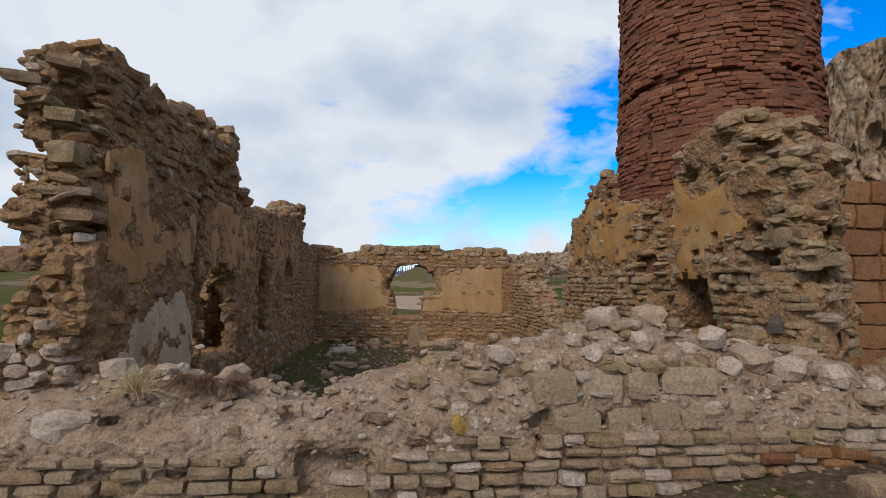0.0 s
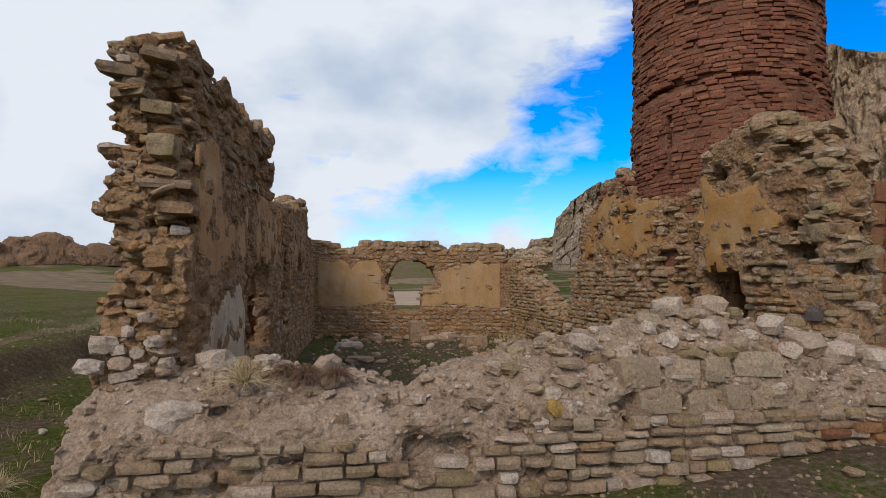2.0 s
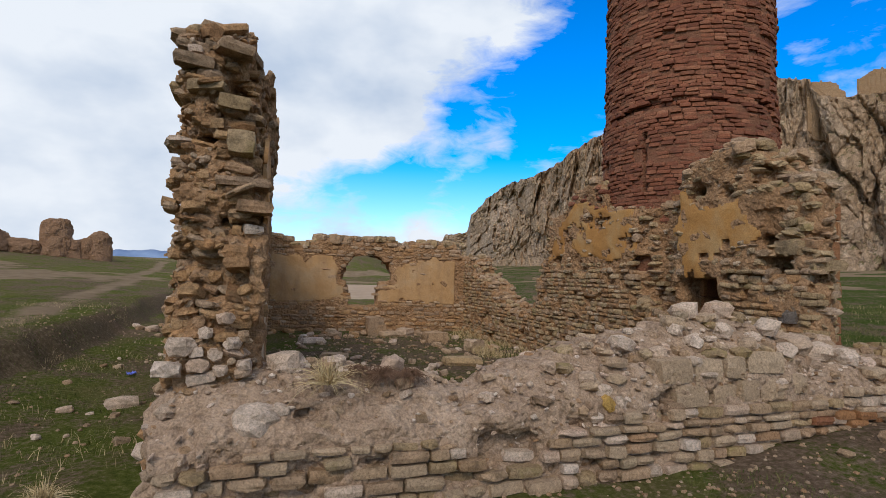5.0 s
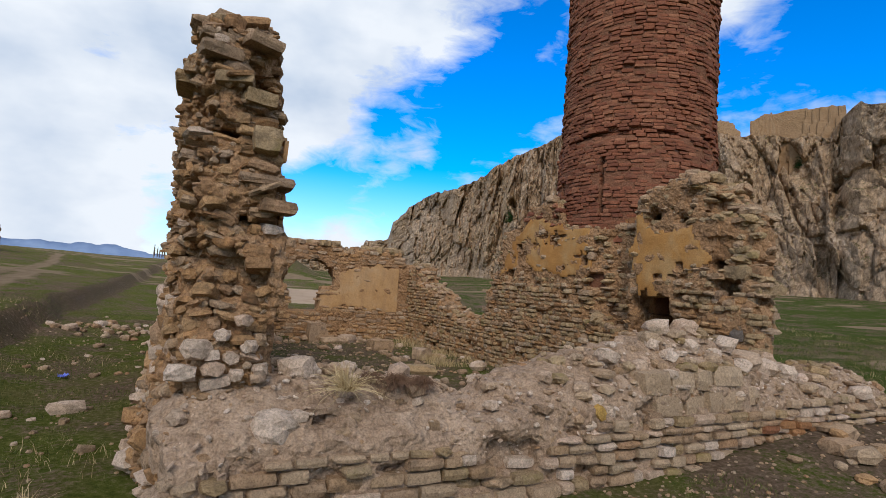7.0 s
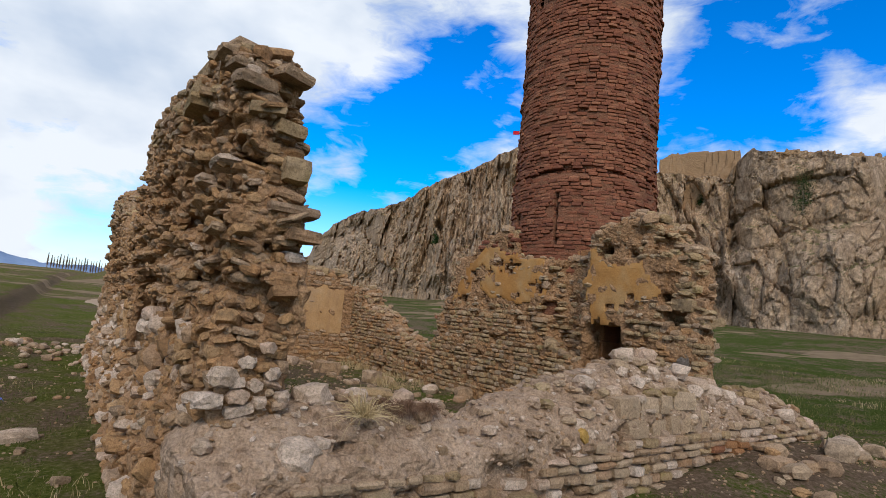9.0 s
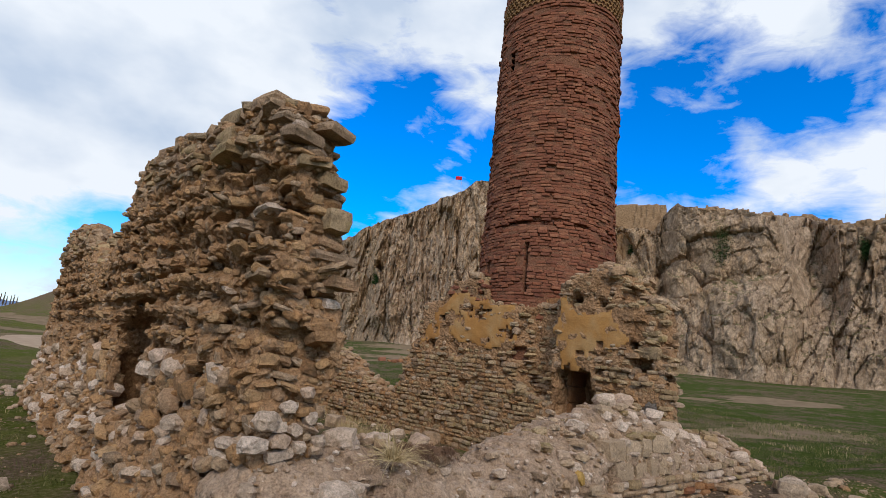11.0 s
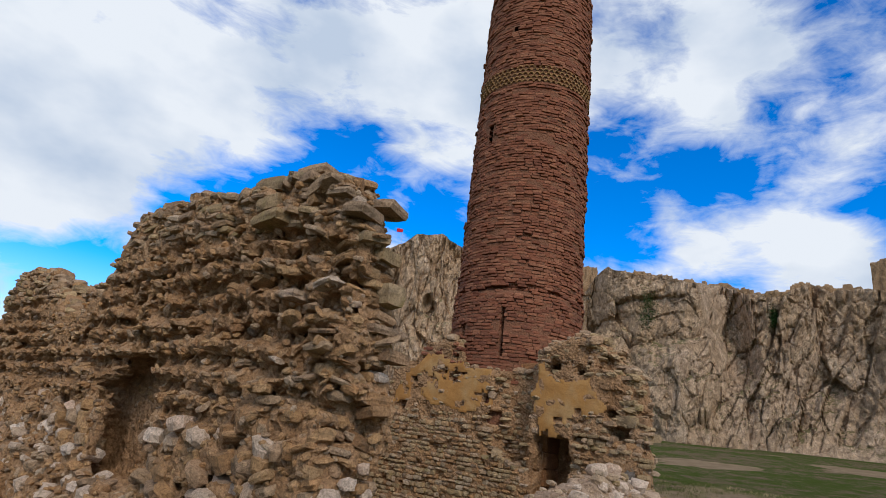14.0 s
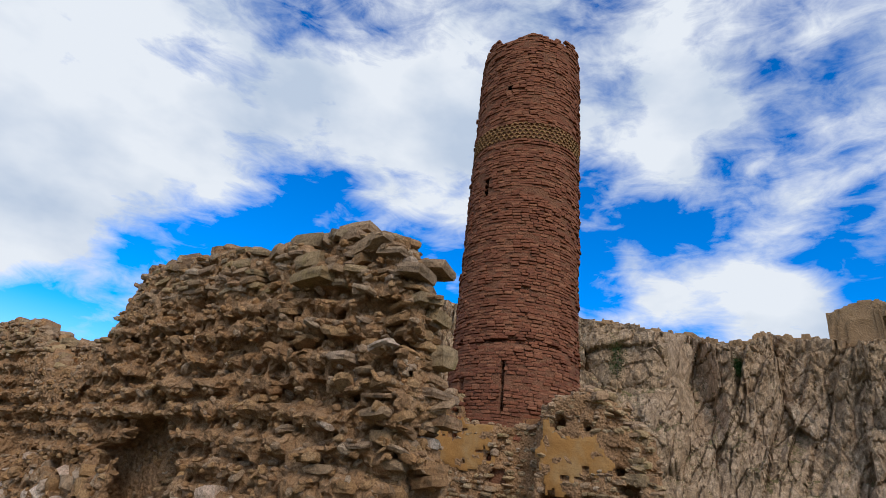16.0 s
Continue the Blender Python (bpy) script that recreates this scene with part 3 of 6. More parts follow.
# ---- west wall: tall broken stub with two niches ----
def west_wall():
    c = 0.06
    s = Solid((13.2, 1.5, 4.9), c, (-0.4, -0.25, -0.15))
    x, y, z = s.p[..., 0], s.p[..., 1], s.p[..., 2]
    nz = fbm(s.p, 1.6, 4, 21)
    inner = interp(x, [(-0.4, 3.1), (0.0, 3.25), (0.25, 3.95), (0.55, 4.26), (0.9, 4.2), (1.3, 4.02), (1.7, 3.88), (2.6, 4.0), (3.85, 4.2), (3.92, 3.12), (4.35, 3.08), (4.5, 2.95), (6.1, 3.4), (7, 3.5), (8.5, 3.6), (9.9, 3.85), (10.2, 3.1), (12.8, 3.0)])
    outer = interp(x, [(-0.4, 3.5), (-0.05, 3.85), (0.3, 4.02), (0.8, 4.2), (1.9, 4.3), (2.0, 4.12), (2.6, 4.3), (3.7, 4.46), (5.0, 4.52), (5.3, 4.4), (5.5, 4.15), (5.65, 3.72), (6.1, 3.38), (6.6, 3.05), (7.6, 3.05), (8.3, 3.4), (8.9, 3.55), (9.6, 3.95), (10.6, 4.1), (12.0, 4.2), (12.7, 3.6)])
    top = np.where(y < 0.42, inner, outer) - 0.10 + 0.13 * nz - 6 * np.clip(0.2 - y, 0, 1) * (x < 0.95)
    # thickness: battered foot, ragged core on the outside
    out_face = 0.66 + 0.16 * np.clip(x / 0.9, 0, 1) + 0.07 * fbm(s.p, 2.5, 3, 22) + (0.10 + 0.12 * np.clip(x, 0, 1)) * np.clip((1.0 - z) / 1.0, 0, 1)
    # rows of pockets left by fallen stones, between ledges of earth mortar
    zw = (z + 0.05 * fbm(s.p * np.array([1, 0, 0]), 1.3, 3, 25) + 0.01 * x) / 0.27
    row = np.floor(zw)
    fx = (x + 0.16 * np.sin(row * 12.9) + 0.07 * fbm(s.p, 2.0, 2, 26)) / 0.2
    pocket = (np.abs(fx - np.floor(fx) - 0.5) < 0.36 + 0.2 * nz) & (zw - row < 0.56)
    rows_zone = np.clip((z - 1.6 - 0.3 * nz) * 3, 0, 1) * np.clip((np.minimum(outer, 4.2) - 0.55 - z) * 4, 0, 1)
    out_face = out_face + rows_zone * (0.05 * np.sin(zw * 2 * np.pi + 2.2) - 0.12 * pocket)
    in_face = 0.0 + 0.02 * fbm(s.p, 3, 3, 23) - 0.09 * np.clip((z - 3.1) * 3, 0, 1) * (x > 2.3) * (x < 3.95)
    end = -0.03 + 0.10 * fbm(s.p, 3.0, 3, 24) - 0.12 * np.clip((1.5 - z) / 1.3, 0, 1) + 0.14 * np.clip((z - 3.2), 0, 1) + 0.05 * np.sin(z * 9)
    s.keep((z < top) & (y < out_face) & (y > in_face) & (x > end) & (x < 12.75))
    # openings: tall ragged niche, second slot, third niche
    for x0, x1, z0, z1, d0, d1, sd in ((2.7, 4.25, 0.8, 2.15, -0.3, 0.3, 31), (2.85, 4.4, 0.8, 2.3, 0.6, 2.0, 39), (2.9, 5.3, 0.75, 2.3, 0.2, 0.68, 30), (5.5, 6.5, 0.9, 2.4, -0.3, 0.5, 32), (7.75, 8.95, 1.2, 2.5, -0.3, 2.0, 33)):
        w = 0.13 * fbm(s.p, 3.2, 3, sd)
        mid, half = (x0 + x1) / 2, (x1 - x0) / 2
        arch = z1 - 0.45 * (np.abs(x - mid) / half) ** 2
        s.keep(~((np.abs(x - mid) < half + w) & (z > z0 + w) & (z < arch + w) & (y > d0) & (y < d1)))
    # ragged vertical scar on the inner face
    scar = (np.abs(x - 2.5 - 0.1 * fbm(s.p, 2, 2, 35)) < 0.16) & (z < 3.1) & (z > 0.5) & (y < 0.22)
    s.keep(~scar)
    # sockets of beams in the outer face
    for bx, bz in ((1.0, 3.28), (0.9, 2.6), (2.3, 2.62), (1.55, 2.05), (3.9, 3.1), (0.35, 1.75), (4.9, 2.75), (0.15, 3.05)):
        s.keep(~((np.abs(x - bx) < 0.11) & (np.abs(z - bz) < 0.09) & (y > 0.6)))
    s.pit(1, 1, 0.13, 4.2, 0.16, 36)
    s.pit(0, -1, 0.22, 3.8, 0.12, 37)
    s.pit(1, -1, 0.1, 2.5, 0.3, 38, z > 3.2)
    m = pose(-2.98, 4.4, 0, 0, 0, 94.66)
    ob = wall_thing("wall_west", s.mesh("wall_west", M_EARTH, 0.07, 2, 3, 6.0), m, "tall broken rubble stone wall with ragged niches and plaster remains")
    rng = np.random.default_rng(11)
    st = []
    # broken near end
    st += courses(s, rng, (0.02, 0.72), (0.05, 4.15), 0, -1, (0.055, 0.13), (0.08, 0.28), (-0.03, 0.13), ("rubble", "rubble", "lump", "block"), (M_TAN, M_PALE, M_WARM, M_TAN), lambda a, b: 0.88, 11, 0.28, mat_of=lambda a, b, r: (M_PALE if r.random() < (0.75 if b < 1.3 else 0.08) else (M_TAN if r.random() < 0.45 else M_WARM)))
    # outer face, rubble in rough rows
    st += courses(s, rng, (-0.1, 12.6), (0.0, 1.55), 1, 1, (0.09, 0.2), (0.1, 0.32), (0.0, 0.12), ("lump", "lump", "rubble"), (M_PALE, M_TAN, M_WARM), lambda a, b: 0.72, 16, 0.25, 0.3)
    st += courses(s, rng, (-0.1, 12.6), (1.5, 4.4), 1, 1, (0.06, 0.12), (0.08, 0.2), (-0.05, 0.07), ("lump", "lump", "rubble"), (M_WARM, M_TAN, M_WARM), lambda a, b: 0.27, 18, 0.18, 0.35)
    # flatter stones in courses under the broken top
    st += courses(s, rng, (-0.1, 12.6), (3.3, 4.6), 1, 1, (0.07, 0.13), (0.16, 0.34), (0.0, 0.09), ("rubble", "block"), (M_TAN, M_OLIVE, M_TAN), lambda a, b: 0.75 if b > interp(a, [(0, 3.45), (2, 3.6), (5.2, 3.85), (5.6, 3.3), (13, 3.3)]) else 0.0, 7, 0.24, 0.2)
    for loc, size, turn, k in (((1.2, 0.8, 3.66), (0.52, 0.3, 0.12), (3, 2, -2), 1), ((1.34, 0.74, 3.88), (0.36, 0.3, 0.16), (-4, 3, 6), 3), ((1.55, 0.6, 4.16), (0.5, 0.4, 0.17), (5, -6, 4), 5), ((0.6, 0.66, 3.96), (0.34, 0.3, 0.14), (-3, 10, -8), 2), ((0.95, 0.55, 4.22), (0.4, 0.34, 0.12), (4, 6, 14), 6)):
        st.append(single(loc, size, turn, "block", k, M_OLIVE if k % 2 else M_TAN))
    # inner face, courses above the plaster and below
    st += courses(s, rng, (0.0, 12.5), (0.05, 4.2), 1, -1, (0.08, 0.15), (0.15, 0.36), (0.0, 0.045), ("block", "rubble"), (M_TAN, M_WARM), lambda a, b: 0.85 if (b > 3.05 or a > 4.9 or (a > 1.7 and a < 2.4 and b > 2.75)) else (0.35 if b < 1.5 and a > 2.4 else 0.06), 3, 0.2)
    st += topping(s, rng, (0.25, 12.7), (0.3, 0.7), 240, (0.12, 0.28), ("rubble", "block", "lump"), (M_TAN, M_OLIVE, M_TAN, M_WARM))
    # large slabs near the broken top and the white boulders low on the end
    for loc, size, turn, k, mt in (((0.02, 0.62, 3.62), (0.26, 0.32, 0.1), (4, -8, 8), 1, M_TAN), ((0.0, 0.5, 3.4), (0.22, 0.3, 0.09), (-6, 5, -10), 2, M_OLIVE), ((0.02, 0.3, 3.3), (0.22, 0.26, 0.12), (3, -4, 5), 3, M_OLIVE), ((0.05, 0.3, 3.78), (0.26, 0.3, 0.1), (8, -6, 12), 4, M_TAN), ((0.0, 0.22, 2.95), (0.3, 0.22, 0.2), (0, 3, 0), 0, M_OLIVE), ((0.0, 0.1, 2.42), (0.32, 0.3, 0.1), (2, 0, 4), 2, M_TAN), ((0.04, 0.2, 2.62), (0.34, 0.46, 0.08), (1, 2, 4), 5, M_TAN)):
        st.append(single(loc, size, turn, "block", k, mt))
    for loc, sz, k in (((-0.15, 0.68, 1.1), 0.17, 0), ((-0.13, 0.46, 1.13), 0.14, 2), ((-0.15, 0.6, 1.28), 0.18, 3), ((-0.14, 0.66, 0.78), 0.15, 5), ((-0.1, 0.22, 1.3), 0.14, 6), ((-0.12, 0.3, 1.08), 0.12, 7), ((-0.1, 0.12, 1.12), 0.13, 8), ((-0.12, 0.42, 1.38), 0.12, 9), ((-0.13, 0.45, 0.72), 0.16, 1), ((-0.12, 0.28, 1.5), 0.12, 4)):
        st.append(single(loc, (sz * 0.9, sz * 1.25, sz * 0.8), (5, 4, 12 * k), "lump", k, M_PALE))
    lay(ob, st, "stone", 620, "field of rough stones in earth mortar")
    ch = courses(s, rng, (0.0, 0.75), (0.0, 4.1), 0, -1, (0.035, 0.07), (0.04, 0.1), (-0.01, 0.05), ("lump",), (M_TAN, M_WARM), lambda a, b: 0.6, 25, 0.08, 0.5)
    ch += courses(s, rng, (0.0, 9.0), (0.0, 4.2), 1, 1, (0.04, 0.08), (0.05, 0.11), (-0.01, 0.05), ("lump",), (M_WARM, M_WARM, M_TAN), lambda a, b: 0.5, 25, 0.1, 0.5)
    lay(ob, ch, "chip", 0, "crumbs of stone in earth mortar")
    # plaster on the inner face
    def brown(a, b, sd):
        p = np.stack([a, 0 * a, b], -1)
        n = 0.22 * fbm(p, 2.2, 5, sd, 0.6)
        near = (a > 0.2 + 0.3 * n) & (a < 2.4) & (b < n + interp(a, [(0.1, 3.1), (0.88, 3.22), (1.0, 2.55), (1.5, 2.45), (1.9, 2.6), (2.35, 3.0)])) & (b > n + interp(a, [(0.2, 2.1), (0.8, 1.85), (1.4, 2.0), (2.45, 2.15)]))
        return near | ((a > 2.9 + n) & (a < 5.3 + n) & (b > 2.05 + n) & (b < 3.05 + 0.3 * n)) | ((a > 6.6) & (a < 9.6) & (b > 1.9 + 1.2 * n) & (b < 3.1 + 1.5 * n))
    def grey(a, b, sd):
        p = np.stack([a, 0 * a, b], -1)
        n = 0.16 * fbm(p, 2.0, 5, sd, 0.6)
        return (a > 0.45 + n) & (a < 2.6 + n) & (b > 0.3) & (b < n + interp(a, [(0.45, 1.1), (0.8, 1.4), (1.5, 1.72), (1.96, 1.76), (2.6, 1.1)]))
    plaster_sheet(s, ob, brown, (0.0, 10.0), (0.4, 3.6), -1, M_BROWNP, 41, "brown rain-streaked plaster with ragged edge")
    plaster_sheet(s, ob, grey, (0.0, 2.6), (0.2, 2.2), -1, M_GREYP, 42, "grey lime plaster with ragged edge")
    return ob


west_wall()


# ---- south wall: low broken front wall ----
def south_wall():
    c = 0.07
    s = Solid((10.9, 1.25, 2.0), c, (-0.5, -0.15, -0.2))
    x, y, z = s.p[..., 0], s.p[..., 1], s.p[..., 2]
    wx = x - 3.7
    crest = interp(wx, [(-4.2, 0.55), (-3.5, 0.95), (-3.0, 1.06), (-2.2, 1.06), (-1.5, 0.98), (-1.0, 0.8), (-0.85, 0.98), (-0.1, 1.12), (0.35, 1.24), (0.65, 1.32), (1.2, 1.36), (1.6, 1.5), (2.15, 1.46), (2.95, 1.32), (3.6, 1.2), (4.0, 1.1), (4.25, 0.95), (4.8, 1.02), (5.3, 1.08), (5.9, 0.95), (6.4, 0.8), (6.9, 0.45)])
    n = fbm(s.p, 2.0, 4, 51)
    shoulder = interp(wx, [(-4.2, 0.45), (-3, 0.62), (-1.5, 0.66), (0.3, 0.74), (0.85, 0.98), (2.4, 1.0), (3, 0.85), (4.2, 0.7), (6.9, 0.4)])
    slope = np.clip((y - 0.02) / 0.42, 0, 1)
    top = shoulder + (crest - shoulder) * slope ** 0.8 + 0.09 * n
    back = 0.85 + 0.06 * n
    face = 0.0 + 0.035 * fbm(s.p, 3, 3, 52) - 0.10 * np.clip((0.3 - z) / 0.5, 0, 1) - 0.12 * np.clip((-2.9 - wx), 0, 1)
    s.keep((z < top) & (y > face) & (y < back) & (wx > -3.72 + 0.2 * n) & (wx < 6.75 + 0.3 * n))
    # broken hollow in the face
    hol = (np.abs(wx + 0.85) < 0.30 + 0.1 * n) & (z < 0.50 + 0.06 * n) & (z > 0.22) & (y < 0.16)
    s.keep(~hol)
    s.pit(1, -1, 0.12, 3.5, 0.32, 53)
    m = pose(-3.7, 3.86, 0, 0, 0, 5.71)
    ob = wall_thing("wall_south", s.mesh("wall_south", M_MORTAR, 0.065, 2, 5, 4.5), m, "low broken rubble wall of coursed tan stones under loose mortar")
    rng = np.random.default_rng(12)
    st = []
    def low(a, b):
        w = a - 3.7
        lim = interp(w, [(-4, 0.46), (-1.6, 0.55), (-1.15, 0.36), (-0.65, 0.36), (-0.3, 0.5), (0, 0.58), (0.8, 0.64), (2.5, 0.68), (4.5, 0.74), (7, 0.65)])
        return 0.97 if b < lim else 0.0
    st += courses(s, rng, (-0.3, 10.4), (-0.08, 0.8), 1, -1, (0.075, 0.12), (0.15, 0.36), (0.05, 0.095), ("block", "block", "rubble"), (M_DRESSED, M_TAN, M_TAN, M_PALE, M_OLIVE, M_DRESSED), low, 2, 0.22, 0.05, 0.014)
    # sloping rubble above the courses
    st += courses(s, rng, (-0.2, 10.4), (0.4, 1.3), 1, -1, (0.07, 0.14), (0.1, 0.26), (-0.03, 0.05), ("lump", "rubble"), (M_TAN, M_PALE, M_TAN), lambda a, b: 0.42 if a > 3.3 else 0.16, 9, 0.16)
    st += topping(s, rng, (0.2, 3.0), (0.15, 0.8), 34, (0.05, 0.14), ("lump", "rubble"), (M_PALE, M_PALE, M_TAN))
    st += topping(s, rng, (3.4, 10.4), (0.05, 0.8), 130, (0.06, 0.2), ("lump", "rubble"), (M_TAN, M_PALE, M_DRESSED, M_OLIVE))
    # dressed blocks, two rows
    for x0, x1, z0, z1 in ((4.5, 4.91, 0.87, 1.13), (4.93, 5.29, 0.87, 1.12), (5.31, 5.61, 0.9, 1.14), (5.63, 6.14, 0.92, 1.17), (4.66, 5.11, 0.63, 0.86), (5.13, 5.46, 0.64, 0.86), (5.49, 5.79, 0.65, 0.89), (5.81, 6.12, 0.65, 0.89), (6.15, 6.46, 0.7, 0.93)):
        d = -0.03 if z0 < 0.8 else -0.02
        st.append(single(((x0 + x1) / 2, 0.165 + d, (z0 + z1) / 2), (x1 - x0 - 0.012, 0.34, z1 - z0 - 0.012), (rng.normal(0, 2), rng.normal(0, 1.5), rng.normal(0, 2)), "block", int(rng.integers(8)), M_DRESSED))
    # white and grey boulders bedded on the top
    for wx_, y_, z_, sz, k in ((0.6, 0.35, 1.24, 0.21, 0), (1.29, 0.35, 1.38, 0.17, 1), (1.42, 0.2, 1.26, 0.16, 2), (1.89, 0.35, 1.36, 0.22, 3), (1.65, 0.6, 1.56, 0.26, 4), (2.12, 0.6, 1.56, 0.28, 5), (2.35, 0.3, 1.28, 0.16, 6), (2.62, 0.35, 1.4, 0.24, 7), (2.93, 0.3, 1.2, 0.3, 8), (3.32, 0.3, 1.1, 0.28, 9), (2.65, 0.15, 1.16, 0.2, 2), (3.7, 0.25, 1.04, 0.26, 3), (4.25, 0.1, 0.8, 0.26, 0), (-2.72, 0.55, 1.1, 0.26, 4), (-2.3, 0.5, 1.1, 0.14, 5), (-2.95, 0.15, 0.72, 0.3, 6), (-1.75, 0.6, 1.05, 0.2, 7), (0.2, 0.1, 0.82, 0.16, 5), (0.36, 0.04, 0.72, 0.15, 1), (5.2, 0.05, 0.78, 0.24, 4), (6.2, 0.1, 0.6, 0.22, 6)):
        st.append(single((wx_ + 3.7, y_, z_), (sz * 1.2, sz, sz * 0.8), (6 * (k % 3), 5, 35 * k), "lump", k, M_PALE))
    st.append(single((3.89, 0.02, 0.72), (0.14, 0.14, 0.13), (0, 45, 6), "rubble", 3, M_YELLOW))
    for x_, z_ in ((6.6, 0.42), (6.95, 0.46), (7.3, 0.44), (7.6, 0.36), (7.15, 0.36)):
        st.append(single((x_, 0.0, z_), (0.3, 0.22, 0.085), (0, 2, 2), "block", int(x_ * 10) % 8, M_ASHLAR))
    lay(ob, st, "stone", 620, "field of rough stones bedded in mortar")
    ch = courses(s, rng, (-0.1, 10.3), (0.1, 1.4), 1, -1, (0.025, 0.06), (0.03, 0.08), (-0.01, 0.025), ("lump",), (M_TAN, M_PALE, M_PALE), lambda a, b: 0.32 if a > 3.3 else 0.2, 25, 0.06, 0.5)
    ch += topping(s, rng, (0.0, 10.3), (0.0, 0.8), 420, (0.015, 0.045), ("lump",), (M_TAN, M_PALE, M_PALE))
    lay(ob, ch, "chip", 0, "crumbs of stone in lime mortar")
    return ob


south_wall()


# ---- north wall with the broken window ----
def north_wall():
    c = 0.08
    s = Solid((7.4, 0.9, 3.5), c, (-0.8, -0.1, -0.2))
    x, y, z = s.p[..., 0], s.p[..., 1], s.p[..., 2]
    n = fbm(s.p, 2.2, 4, 61)
    top = interp(x, [(-0.8, 3.1), (0.0, 3.0), (0.6, 2.9), (0.75, 2.78), (1.35, 2.8), (1.5, 2.95), (3.85, 3.0), (4.1, 2.8), (4.35, 2.76), (4.5, 2.95), (6.0, 2.95), (6.05, 2.6), (6.6, 2.4)]) + 0.06 * n
    s.keep((z < top) & (y > 0.02 * n) & (y < 0.72))
    w = 0.09 * fbm(s.p, 3, 3, 62)
    upper = (((x - 3.05) / 0.80) ** 2 + ((z - 1.72) / 0.80) ** 2 < 1 + 3 * w) & (z > 1.6)
    lower = (np.abs(x - 2.93 - w) < 0.43 + 0.25 * np.clip(z - 1.2, 0, 0.4)) & (z > 0.82) & (z < 1.75)
    s.keep(~(upper | lower))
    m = pose(-4.0, 17.3, 0, 0, 0, -2.73)
    ob = wall_thing("wall_north", s.mesh("wall_north", M_EARTH, 0.05, 2, 6, 5.0), m, "stone wall with ochre plaster and a broken arched window")
    rng = np.random.default_rng(13)
    st = courses(s, rng, (-0.2, 6.2), (0.0, 3.05), 1, -1, (0.08, 0.14), (0.16, 0.4), (0.0, 0.05), ("block", "rubble"), (M_TAN, M_TAN, M_WARM), lambda a, b: 0.9 if b < 1.0 or b > 2.35 or 2.2 < a < 3.9 else 0.05, 3, 0.2)
    st += topping(s, rng, (-0.2, 6.2), (0.05, 0.7), 130, (0.16, 0.34), ("block", "rubble"), (M_TAN, M_OLIVE), 0.5, 4)
    lay(ob, st, "stone", 300, "field of coursed stones")
    def ochre(a, b, sd):
        n_ = 0.4 * fbm(np.stack([a, 0 * a, b], -1), 1.9, 5, sd, 0.6)
        left = (a < 2.35 - 0.5 * np.clip(b - 1.6, 0, 1)) & (a > 0.05)
        right = (b < 2.0 + 0.42 * np.clip((a - 3.7) / 1.2, 0, 1) + 0.3 * n_) & (a > 3.6 - 0.55 * np.clip(1.6 - b, -1, 0.35) + 0.3 * np.clip(b - 1.7, 0, 1)) & (a < 5.95)
        return (left | right) & (b > 0.95 + 0.7 * n_) & (b < 2.38 + 0.7 * n_) & ~(upper_at(a, b))
    def upper_at(a, b):
        return (((a - 3.05) / 0.95) ** 2 + ((b - 1.72) / 0.95) ** 2 < 1) & (b > 1.5)
    plaster_sheet(s, ob, ochre, (0.0, 6.2), (0.5, 2.9), -1, M_BUFF, 63, "orange buff plaster with ragged edge", 0.06, 0.022)
    return ob


north_wall()


